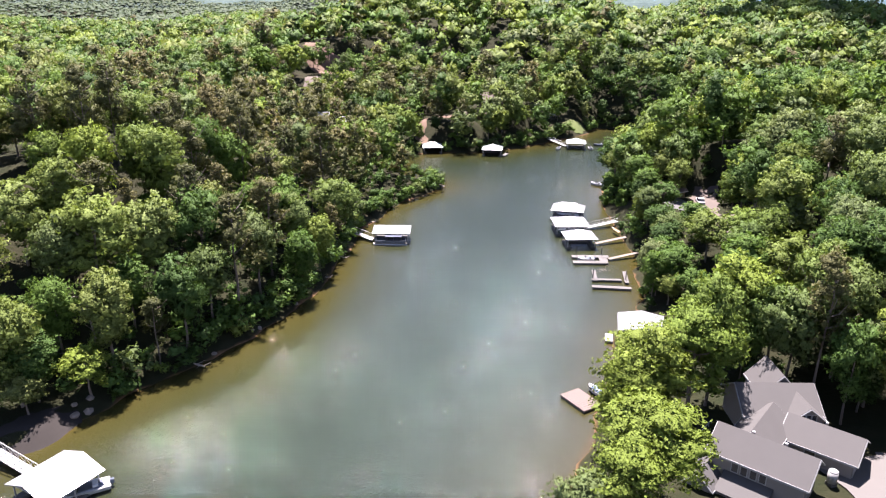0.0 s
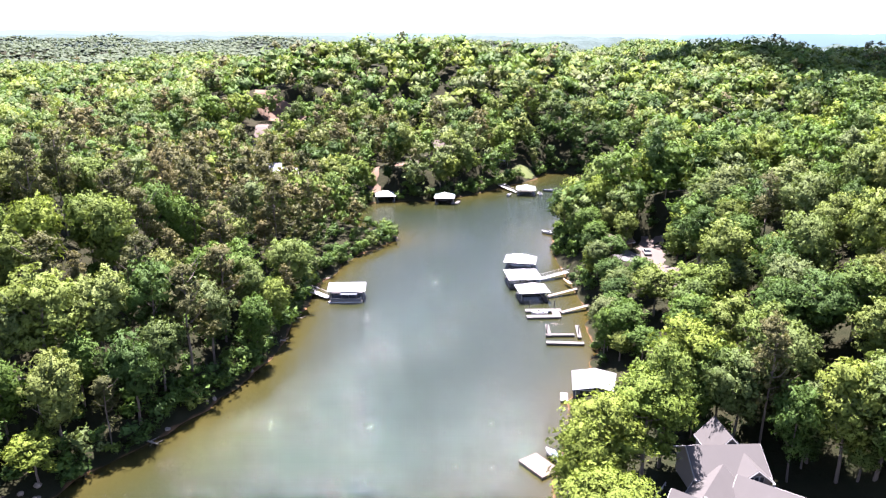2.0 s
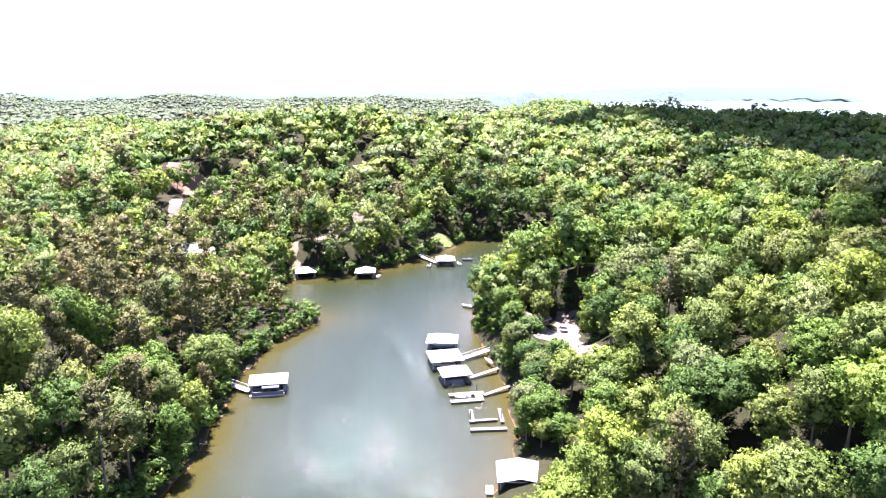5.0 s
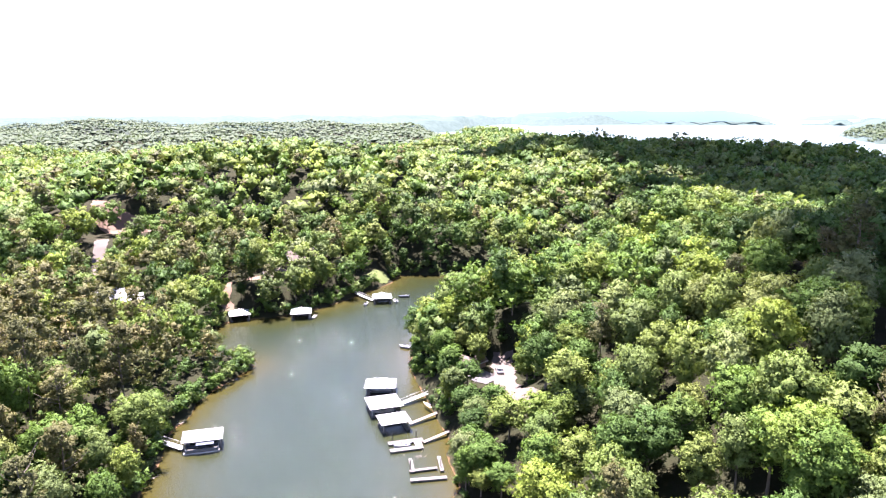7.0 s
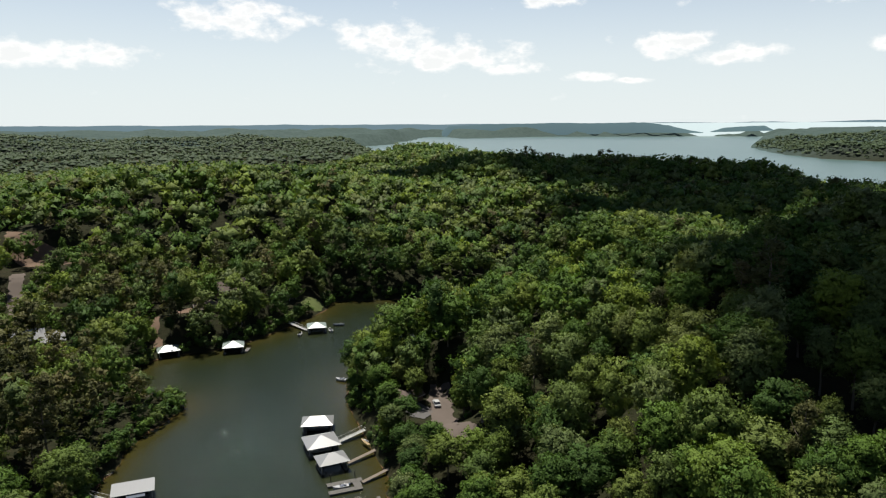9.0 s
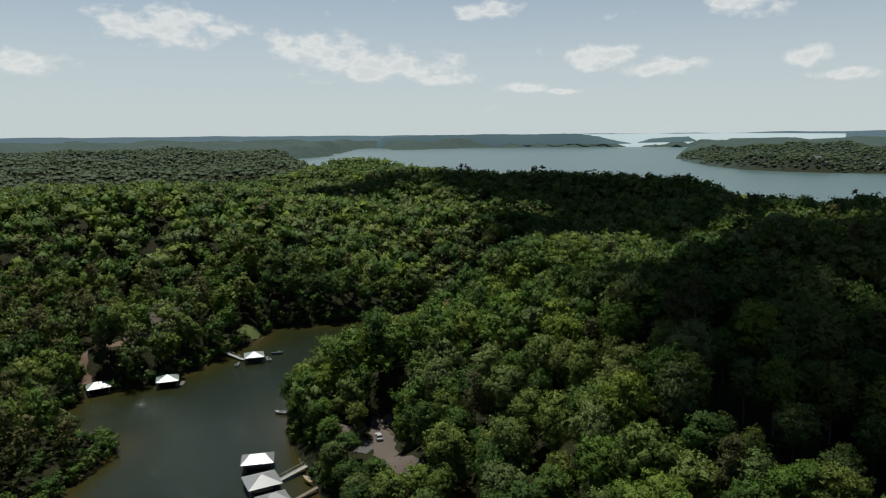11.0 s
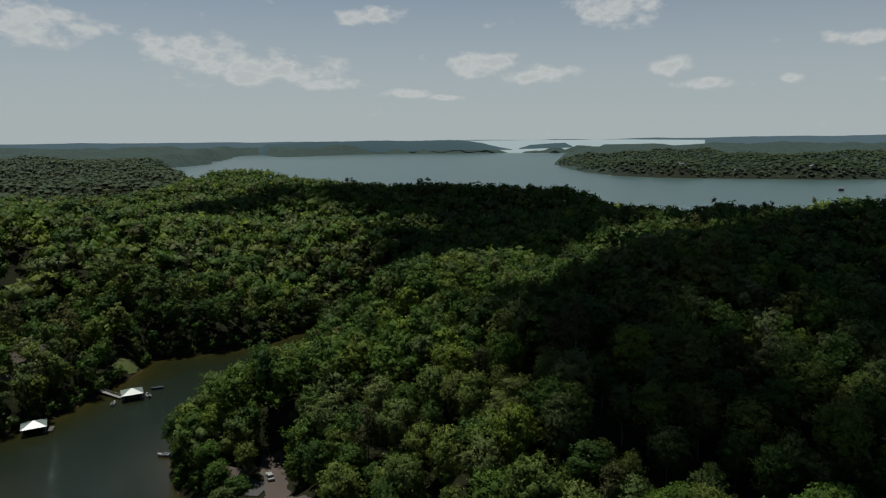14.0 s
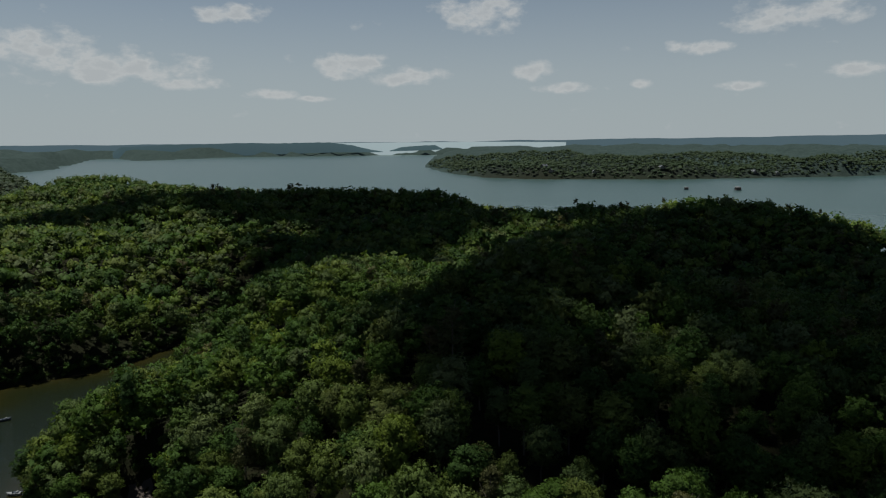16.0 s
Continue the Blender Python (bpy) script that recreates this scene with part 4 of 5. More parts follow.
def hull_mesh(bm, length, beam, depth, flat=0.75):
    """A boat's hull: sections that narrow towards the bow (local +y)."""
    rings = []
    for t, w, lift in ((0, 0.92, 0), (0.3, 1.0, 0), (0.65, 0.92, 0.02), (0.88, 0.5, 0.12), (1.0, 0.08, 0.25)):
        yy = (t - 0.5) * length
        b = beam / 2 * w
        rings.append([bm.verts.new(p) for p in ((-b, yy, depth + lift), (-b * flat, yy, depth * 0.35 + lift), (0, yy, lift * 1.5), (b * flat, yy, depth * 0.35 + lift), (b, yy, depth + lift))])
    for r0, r1 in zip(rings, rings[1:]):
        for i in range(4):
            bm.faces.new((r0[i], r0[i + 1], r1[i + 1], r1[i]))
        bm.faces.new((r0[4], r0[0], r1[0], r1[4]))
    bm.faces.new(rings[0])
    bm.faces.new(rings[-1][::-1])
    bmesh.ops.recalc_face_normals(bm, faces=bm.faces)
    return bm


def runabout(x, y, turn, length=6.2, beam=2.3, mat=None, cover=None, label="white runabout boat moored under a dock roof", z=-0.15):
    b = thing("motorboat", pose(x, y, z, 0, 0, turn), label, "boat", "boats on the cove")
    part("hull", hull_mesh(bmesh.new(), length, beam, 1.0), mat or M_GEL, b)
    if cover:
        part("cover", box(bmesh.new(), -beam * 0.4, beam * 0.4, -length * 0.42, length * 0.2, 1.0, 1.35, 0.15), cover, b, "fabric boat cover")
    else:
        part("cockpit", boxed(-beam * 0.36, beam * 0.36, -length * 0.38, length * 0.05, 1.0, 1.08, 0.02), M_HULL, b, "dark open cockpit")
        bm = bmesh.new()
        slab(bm, ((-beam * .36, length * .06, 1.1), (beam * .36, length * .06, 1.1), (beam * .3, length * .02, 1.6), (-beam * .3, length * .02, 1.6)), 0.04)
        part("windshield", bm, M_GLASS, b)
        part("seat", boxed(-beam * .3, beam * .3, -length * .3, -length * .2, 1.08, 1.45, 0.05), M_GEL, b)
    part("outboard_motor", box(boxed(-0.22, 0.22, -length / 2 - 0.5, -length / 2 + 0.02, 0.6, 1.3, 0.08), -0.08, 0.08, -length / 2 - 0.3, -length / 2 - 0.12, -0.3, 0.7), M_HULL, b)
    return b


def pontoon_boat(x, y, turn, label="grey and white pontoon boat with dark canopy"):
    b = thing("pontoon_boat", pose(x, y, 0, 0, 0, turn), label, "boat", "boats on the cove")
    for s in (-0.9, 0.9):
        part("pontoon", rod(bmesh.new(), (s, -4.2, 0.15), (s, 4.4, 0.15), 0.36, sides=10), M_STEEL, b)
    part("deck", boxed(-1.3, 1.3, -4.2, 4.2, 0.5, 0.62), M_DECK, b)
    for x0, x1, y0, y1 in ((-1.3, -1.22, -3.8, 3.9), (1.22, 1.3, -3.8, 3.9), (-1.22, 1.22, -3.8, -3.72), (-1.22, 1.22, 3.82, 3.9)):
        part("fence_panel", boxed(x0, x1, y0, y1, 0.62, 1.35), M_HULL, b)
    for y0, y1 in ((-3.6, -2.2), (-0.4, 0.9), (2.0, 3.6)):
        part("bench", boxed(-1.15, -0.5, y0, y1, 0.62, 1.1, 0.06), M_SIDING, b)
    part("console", boxed(0.4, 1.1, -0.6, 0.2, 0.62, 1.5, 0.06), M_HULL, b)
    for px, py in ((-1.2, -2.6), (1.2, -2.6), (-1.2, 1.2), (1.2, 1.2)):
        part("canopy_pole", rod(bmesh.new(), (px, py, 0.62), (px, py, 2.3), 0.03, sides=5), M_STEEL, b)
    part("canopy", boxed(-1.3, 1.3, -2.8, 1.4, 2.3, 2.38, 0.03), M_HULL, b, "dark canvas canopy")
    return b


def swim_dock(x, y, w, l, turn, mat, label, posts=()):
    d = thing("swim_dock", pose(x, y, 0, 0, 0, turn), label, "dock", "open docks on the cove")
    part("float", boxed(-w / 2 + .1, w / 2 - .1, -l / 2 + .1, l / 2 - .1, -0.3, 0.25, 0.05), M_FLOAT, d)
    deck = part("deck", boxed(-w / 2, w / 2, -l / 2, l / 2, 0.25, 0.45), mat, d)
    deck_boards(deck, -w / 2, w / 2, -l / 2, l / 2, 0.51, mat, 0.45)
    for px, py in posts:
        part("post", rod(bmesh.new(), (px, py, -1.2), (px, py, 2.6), 0.12, sides=7), M_DECK, d)
    return d


# western bank
boat_dock(-48.3, 72.6, 7.6, 7.2, -28, "gable", mat=M_ROOF_WHITE, label="large white gabled boat dock with a moored white boat", eave=2.7, top=3.9)
runabout(-45.4, 72.6, 118, 6.8, 2.4, label="white runabout boat nosing out from under a dock roof")
gangway((-53.2, 75.6), (-60.5, 79.2), 1.5, 0.65, 1.6)
boat_dock(-14.4, 172.2, 9.0, 5.0, 0, "flat", label="flat white roofed dock with a pontoon boat", eave=2.7)
pontoon_boat(-14.4, 169.2, 90)
gangway((-19.0, 171.0), (-26.5, 176.5), 1.8, 0.6, 1.4)
# far bank
boat_dock(-7.2, 283.0, 7.6, 6.6, 6, "hip", 2.5, mat=M_ROOF_GREEN, label="small pale hip roofed boat dock against the bank", walls=True)
boat_dock(17.2, 279.4, 7.6, 7.6, -6, "hip", 0.3, mat=M_ROOF_GREEN, label="pale hip roofed boat dock on the far bank", walls=True)
swim_dock(22.3, 277.6, 1.6, 4.5, -20, M_DECK, "narrow finger dock with a boat lift")
boat_dock(53.3, 293.6, 7.6, 7.2, -8, "hip", 0.3, mat=M_ROOF_GREEN, label="pale green hip roofed boat dock with side boats")
gangway((49.4, 295.2), (43.5, 307.5), 1.5, 0.6, 1.3)
runabout(59.0, 291.8, 0, 4.5, 1.8, label="small white boat beside the far dock", z=-0.2)
runabout(45.6, 290.6, -25, 3.8, 1.6, label="small white skiff moored by the far gangway", z=-0.2)
runabout(64.0, 298.6, 80, 4.6, 1.5, mat=M_HULL, label="small dark fishing boat adrift near the far dock", z=-0.2)
# eastern bank
boat_dock(34.8, 194.4, 8.6, 6.6, -14, "hip", 4.2, label="white hip roofed dock with a dark hulled boat")
runabout(34.6, 194.0, 76, 6.4, 2.3, mat=M_HULL, label="dark hulled boat under a white dock roof")
boat_dock(33.2, 181.0, 8.6, 8.2, 2, "hip", 0.5, label="white pyramid roofed dock with a long gangway")
runabout(32.6, 180.0, 92, 6.4, 2.3, label="white boat in the slip of the middle dock")
gangway((37.8, 182.6), (47.0, 186.2), 1.6, 0.6, 1.5)
boat_dock(33.8, 169.6, 7.4, 6.0, 4, "hip", 1.6, label="white hip roofed dock beside open plank docks")
gangway((38.0, 169.6), (48.0, 173.5), 1.2, 0.6, 1.4, M_BARK, False)
swim_dock(35.0, 160.2, 9.0, 1.7, 0, M_DECK, "open weathered plank dock with pilings", ((-3.2, 1.2), (3.0, 1.2)))
swim_dock(34.4, 156.3, 8.4, 1.7, 0, M_DECK, "open weathered plank dock finger")
swim_dock(37.8, 158.2, 2.0, 2.1, 0, M_DECK, "short plank link between two dock fingers")
runabout(33.6, 158.2, 90, 4.0, 1.5, label="small pale boat between two plank fingers", z=-0.25)
gangway((39.2, 158.6), (47.0, 161.5), 1.1, 0.5, 1.2, M_BARK, False)
swim_dock(36.2, 141.0, 8.4, 1.3, -6, M_DECK, "skeletal grey dock frame on pilings", ((-3.6, 5.2), (3.6, 5.0)))
swim_dock(36.0, 145.4, 6.6, 1.0, -2, M_DECK, "grey dock stringer between pilings")
swim_dock(33.8, 148.0, 0.9, 6.4, -6, M_DECK, "grey dock side rail beam")
swim_dock(40.6, 147.0, 0.9, 7.0, -8, M_DECK, "grey dock side beam to the bank")
boat_dock(37.0, 118.6, 8.2, 7.2, -12, "gable", label="white low gabled dock half hidden by trees", eave=2.7, top=3.5)
swim_dock(30.6, 117.0, 1.4, 3.0, -12, M_TRIM, "pale finger of the near dock")
swim_dock(21.8, 95.6, 3.8, 5.6, 32, M_DECK_BROWN, "brown plank swim dock by the shore")
runabout(24.6, 98.0, 30, 3.6, 1.5, mat=M_GEL, cover=M_CANVAS, label="small boat under a pale blue cover", z=-0.1)
swim_dock(13.2, 61.5, 4.6, 2.4, 20, M_DECK, "small grey dock close under the bank")
kayak = thing("kayak", pose(45.2, 178.6, 0.9, 0, 0, 15), "yellow and white kayak lying on the bank", "kayak")
part("hull", hull_mesh(bmesh.new(), 4.4, 0.9, 0.4), M_YELLOW, kayak)
runabout(50.0, 231.0, 50, 4.2, 1.6, label="small skiff tied under the overhanging trees", z=-0.2)


# ---------------------------------------------------------------- houses
def gable_block(house, x0, x1, y0, y1, z0, eave, top, roof_mat, along="x", over=0.5, wall_mat=None, m4=None):
    """Walls with gable ends and a roof of two plates; the ridge runs along x or y."""
    bm = bmesh.new()
    if along == "x":
        m = (y0 + y1) / 2
        prof = ((y0, z0), (y1, z0), (y1, eave), (m, top), (y0, eave))
        a = [bm.verts.new((x0, p, q)) for p, q in prof]
        b = [bm.verts.new((x1, p, q)) for p, q in prof]
    else:
        m = (x0 + x1) / 2
        prof = ((x0, z0), (x1, z0), (x1, eave), (m, top), (x0, eave))
        a = [bm.verts.new((p, y0, q)) for p, q in prof]
        b = [bm.verts.new((p, y1, q)) for p, q in prof]
    bm.faces.new(a)
    bm.faces.new(b[::-1])
    for i in range(5):
        j = (i + 1) % 5
        bm.faces.new((a[i], b[i], b[j], a[j]))
    bmesh.ops.recalc_face_normals(bm, faces=bm.faces)
    wall = part("wall", bm, wall_mat or M_SIDING, house)
    bm = bmesh.new()
    g = 0.06
    if along == "x":
        half = (y1 - y0) / 2
        drop = over * (top - eave) / half
        slab(bm, ((x0 - over, y0 - over, eave - drop + g + .15), (x1 + over, y0 - over, eave - drop + g + .15), (x1 + over, m, top + g + .15), (x0 - over, m, top + g + .15)), 0.15)
        slab(bm, ((x0 - over, m, top + g + .15), (x1 + over, m, top + g + .15), (x1 + over, y1 + over, eave - drop + g + .15), (x0 - over, y1 + over, eave - drop + g + .15)), 0.15)
    else:
        half = (x1 - x0) / 2
        drop = over * (top - eave) / half
        slab(bm, ((x0 - over, y1 + over, eave - drop + g + .15), (x0 - over, y0 - over, eave - drop + g + .15), (m, y0 - over, top + g + .15), (m, y1 + over, top + g + .15)), 0.15)
        slab(bm, ((m, y1 + over, top + g + .15), (m, y0 - over, top + g + .15), (x1 + over, y0 - over, eave - drop + g + .15), (x1 + over, y1 + over, eave - drop + g + .15)), 0.15)
    roof = part("roof", bm, roof_mat, house, "shingled gable roof")
    low = eave - drop + g
    boards = []
    for side in (-1, 1):
        if along == "x":
            v = m + side * (half + over + 0.03)
            boards.append(boxed(x0 - over, x1 + over, v - 0.03, v + 0.03, low - 0.12, low + 0.16))
        else:
            v = m + side * (half + over + 0.03)
            boards.append(boxed(v - 0.03, v + 0.03, y0 - over, y1 + over, low - 0.12, low + 0.16))
        # bargeboards up the gable ends
        e0, e1 = (x0 - over - 0.03, x1 + over + 0.03) if along == "x" else (y0 - over - 0.03, y1 + over + 0.03)
        for e in (e0, e1):
            a, b = m + side * (half + over), m
            ends = ((e, a, low), (e, b, top + g)) if along == "x" else ((a, e, low), (b, e, top + g))
            boards.append(rod(bmesh.new(), *ends, 0.11, sides=4))
    for b in boards:
        board = part("fascia", b, M_TRIM, house, "white fascia board")
        if m4 is not None:
            board.matrix_local = m4
    if m4 is not None:
        wall.matrix_local, roof.matrix_local = m4, m4
    return roof


def window(house, x, y, z, w, h, facing):
    """A framed window on a wall that faces -y, +y, -x or +x."""
    m = pose(x, y, z, 0, 0, {"-y": 0, "+x": 90, "+y": 180, "-x": 270}[facing])
    f = bmesh.new()
    for x0, x1, z0, z1 in ((-w / 2 - .1, w / 2 + .1, -.1, 0), (-w / 2 - .1, w / 2 + .1, h, h + .1), (-w / 2 - .1, -w / 2, 0, h), (w / 2, w / 2 + .1, 0, h)):
        box(f, x0, x1, -0.08, 0.0, z0, z1)
    win = part("window", f, M_TRIM, house)
    win.matrix_local = m
    part("pane", boxed(-w / 2, w / 2, -0.045, -0.005, 0, h), M_GLASS, win, "dark glass pane")
    return win


def lake_house():
    h = thing("house", pose(39.9, 72.4, 2.5, 0, 0, -40), "large beige lake house with taupe shingle roofs", "house")
    # main wing, its long roof falling towards the south-west
    gable_block(h, -6.0, 5.0, -1.9, 3.9, -2.5, 4.1, 6.3, M_ROOF_TAUPE)
    for i in range(4):
        window(h, -2.9 + i * 1.1, -1.92, 2.2, 0.72, 1.5, "-y")
    for zz in (0.4, 2.9):
        window(h, -6.02, 1.0, zz, 1.4, 1.4, "-x")
    window(h, 5.02, 0.9, 2.2, 1.1, 1.3, "+x")
    part("door", boxed(5.01, 5.08, -1.4, -0.4, -0.2, 1.9), M_TRIM, h)
    # lean-to with its own lower roof, and the low gable beside it
    part("wall", boxed(-3.9, 1.5, -4.6, -1.92, -2.5, 0.7), M_SIDING, h)
    part("roof", slab(bmesh.new(), ((-4.1, -5.0, 0.75), (1.8, -5.0, 0.75), (1.8, -1.94, 2.0), (-4.1, -1.94, 2.0)), 0.15), M_ROOF_TAUPE, h, "low shingled lean-to roof")
    gable_block(h, -7.4, -4.3, -5.2, -0.6, -2.5, 0.9, 2.3, M_ROOF_TAUPE, along="y", over=0.4)
    # link, garage wing and the wing behind, which stands square to the shore road
    gable_block(h, -5.6, -0.4, 3.6, 11.8, -2.5, 3.0, 5.2, M_ROOF_TAUPE, along="y")
    gable_block(h, -0.4, 8.0, 9.0, 15.0, -1.0, 2.7, 4.6, M_ROOF_TAUPE)
    for yy in (10.5, 13.4):
        d = part("garage_door", boxed(8.01, 8.09, yy - 1.2, yy + 1.2, 0.15, 2.45, 0.02), M_TRIM, h, "pale panelled garage door")
        for k in range(3):
            part("panel", boxed(8.10, 8.13, yy - 1.1, yy + 1.1, 0.25 + k * 0.74, 0.89 + k * 0.74), M_TRIM, d)
    window(h, 3.0, 8.98, 1.0, 1.2, 1.2, "-y")
    back = h.matrix_world.inverted() @ pose(46.7, 86.8, 2.5)
    gable_block(h, -5.0, 5.0, -3.8, 3.8, -2.5, 3.9, 6.4, M_ROOF_TAUPE, m4=back)
    cross = h.matrix_world.inverted() @ pose(49.4, 83.4, 2.5)
    gable_block(h, -2.2, 2.2, -1.8, 3.0, -2.5, 3.9, 5.7, M_ROOF_TAUPE, along="y", over=0.3, m4=cross)
    rear = h.matrix_world.inverted() @ pose(48.2, 90.6, 2.5)
    gable_block(h, -2.6, 2.6, -3.0, 2.4, -2.5, 4.4, 7.2, M_ROOF_TAUPE, along="y", over=0.3, m4=rear)
    for k in (-0.75, 0, 0.75):
        w = window(h, 0, 0, 0, 0.55, 0.9, "-y")
        w.matrix_local = cross @ pose(k, -1.82, 3.8)
    # chimney cap
    part("terrace", boxed(-10.0, -5.7, 4.4, 10.0, -0.6, -0.3), M_DECK, h, "raised plank terrace")
    for i in range(6):
        part("railing_post", boxed(-10.0, -9.9, 4.4 + i * 1.1, 4.5 + i * 1.1, -0.3, 0.7), M_TRIM, h)
    part("handrail", boxed(-10.02, -9.88, 4.4, 10.0, 0.7, 0.78), M_TRIM, h)
    for x, y, z in ((-2.4, 2.0, 5.9), (1.4, 2.4, 5.7), (3.6, 13.4, 4.1)):
        part("roof_vent", boxed(x - .16, x + .16, y - .16, y + .16, z - .5, z + .35), M_STEEL, h)
    return h


lake_house()
unit_box = thing("propane_tank", pose(48.9, 73.2, 2.6, 0, 0, 20), "white propane tank standing beside the driveway", "tank")
bm = bmesh.new()
rod(bm, (0, 0, 0.5), (0, 0, 2.0), 0.6, sides=16)
bmesh.ops.create_uvsphere(bm, u_segments=16, v_segments=8, radius=0.6, matrix=pose(0, 0, 2.0) @ Matrix.Diagonal((1, 1, 0.5, 1)))
part("tank", bm, M_TRIM, unit_box, smooth=True)
part("stand", boxed(-0.5, 0.5, -0.5, 0.5, -0.1, 0.5, 0.03), M_CONCRETE, unit_box)


def plain_house(x, y, turn, w, l, eave, top, roof_mat, label, along="x"):
    h = thing("house", pose(x, y, ground_at(x, y) - 0.2, 0, 0, turn), label, "house", "houses in the woods")
    gable_block(h, -w / 2, w / 2, -l / 2, l / 2, -1.5, eave, top, roof_mat, along, wall_mat=M_CEDAR)
    for i in range(3):
        window(h, -w / 2 + w * (i + 0.5) / 3, -l / 2 - 0.02, 1.0, 1.1, 1.3, "-y")
    part("door", boxed(-0.5, 0.5, l / 2 + 0.005, l / 2 + 0.07, 0.1, 2.2), M_TRIM, h)
    gable_block(h, w * 0.12, w * 0.5, l / 2 - 1.0, l / 2 + 3.4, -1.5, eave * 0.85, top * 0.85, roof_mat, "y", wall_mat=M_CEDAR)
    return h


plain_house(56.5, 183.0, -60, 8, 5.5, 2.6, 4.2, M_ROOF_BROWN, "small brown roofed cabin among shore trees")
plain_house(20.0, 324.0, 25, 14, 8, 3.4, 6.6, M_ROOF_BROWN, "brown shingled house on the far bank")
plain_house(9.0, 306.5, 15, 11, 6, 2.6, 4.4, M_ROOF_BROWN, "low brown roofed house above the far docks")
plain_house(-54.0, 280.0, 15, 10, 7, 3.0, 5.5, M_ROOF_GREY, "grey roofed house hidden behind pines")
plain_house(-45.5, 276.0, 15, 7, 6, 2.6, 4.4, M_ROOF_GREY, "grey roofed outbuilding behind pines")
shed = thing("shed", pose(109.0, 156.5, ground_at(109, 156.5), 0, 0, 20), "red roofed shed showing among tree crowns", "shed")
gable_block(shed, -1.9, 1.9, -1.5, 1.5, -1.0, 3.4, 4.9, M_ROOF_RED)
part("door", boxed(-0.5, 0.5, -1.57, -1.505, 0.1, 2.1), M_TRIM, shed)


def car(x, y, turn, mat, label):
    c = thing("car", pose(x, y, ground_at(x, y) + 0.08, 0, 0, turn), label, "car")
    bm = boxed(-0.9, 0.9, -2.3, 2.3, 0.35, 0.95, 0.12)
    part("body", bm, mat, c)
    cab = bmesh.new()
    lo = [cab.verts.new(p) for p in ((-0.85, -1.7, 0.95), (0.85, -1.7, 0.95), (0.85, 1.1, 0.95), (-0.85, 1.1, 0.95))]
    hi = [cab.verts.new(p) for p in ((-0.68, -1.2, 1.5), (0.68, -1.2, 1.5), (0.68, 0.3, 1.5), (-0.68, 0.3, 1.5))]
    cab.faces.new(hi)
    for i in range(4):
        cab.faces.new((lo[i], lo[(i + 1) % 4], hi[(i + 1) % 4], hi[i]))
    part("window", cab, M_GLASS, c, "dark car windows")
    part("roof", boxed(-0.7, 0.7, -1.25, 0.35, 1.5, 1.56, 0.02), mat, c)
    for sx in (-0.85, 0.85):
        for sy in (-1.45, 1.45):
            part("wheel", rod(bmesh.new(), (sx - 0.12, sy, 0.34), (sx + 0.12, sy, 0.34), 0.34, sides=14), M_RUBBER, c)
    return c


car(66.5, 178.0, -10, M_GEL, "white car parked on the gravel drive")

# ---------------------------------------------------------------- things along the water's edge
def dead_tree(x, y, z, tall, seed, label):
    """A bare, bleached tree: trunk and forking branches."""
    r = random.Random(seed)
    t = thing("dead_tree", pose(x, y, z, r.uniform(-8, 8), r.uniform(-8, 8), r.uniform(0, 360)), label, "dead tree")
    part("trunk", rod(bmesh.new(), (0, 0, -0.3), (0, 0, tall), 0.2, 0.06, 7), M_DEADWOOD, t)
    for i in range(11):
        zz = tall * r.uniform(0.35, 0.95)
        a = r.uniform(0, 6.28)
        n = r.uniform(1.2, 2.8)
        bm = bmesh.new()
        mid = Vector((math.cos(a) * n * 0.5, math.sin(a) * n * 0.5, zz + n * 0.4))
        rod(bm, (0, 0, zz), mid, 0.08, 0.05, 5)
        for k in range(3):
            q = a + r.uniform(-0.8, 0.8)
            rod(bm, mid, mid + Vector((math.cos(q) * n * 0.6, math.sin(q) * n * 0.6, r.uniform(0.2, 1.0))), 0.045, 0.015, 4)
        part("branch", bm, M_DEADWOOD, t)
    return t


def log(x, y, turn, length, r0=0.22, label="bleached fallen trunk lying in the shallows"):
    t = thing("fallen_log", pose(x, y, 0.1, 0, 0, turn), label, "log", "fallen logs at the water")
    bm = rod(bmesh.new(), (0, 0, 0), (length, 0, 0.35), r0, r0 * 0.6, 8)
    part("trunk", bm, M_DEADWOOD, t)
    for u, s in ((0.5, 1), (0.7, -1), (0.85, 1)):
        part("branch", rod(bmesh.new(), (length * u, 0, 0.2), (length * u + 0.8, s * 1.3, 0.6), 0.07, 0.02, 5), M_DEADWOOD, t)
    return t


dead_tree(-57.5, 103.0, ground_at(-57.5, 103.0), 9.0, 3, "bare bleached dead tree among green shore trees")
dead_tree(76.0, 262.0, ground_at(76.0, 262.0), 12.0, 6, "bare grey dead tree on the inner bank")
log(-30.6, 146.5, -20, 5.0)
log(-27.5, 160.0, -35, 4.2, 0.16)
log(-24.5, 186.0, 10, 4.5, 0.18)
log(-44.0, 106.5, -30, 4.0, 0.2)
brush = thing("brush_pile", pose(35.6, 152.6, 0.0), "pile of pale sticks breaking the water between docks", "brush")
rs = random.Random(21)
for i in range(16):
    a, q = rs.uniform(0, 6.28), rs.uniform(0, 2.4)
    x0, y0 = math.cos(a) * q * 1.3, math.sin(a) * q * 0.7
    b0 = rs.uniform(0, 6.28)
    part("stick", rod(bmesh.new(), (x0, y0, -0.25), (x0 + math.cos(b0) * 1.6, y0 + math.sin(b0) * 1.6, rs.uniform(0.05, 0.35)), 0.06, 0.03, 5), M_DEADWOOD, brush)


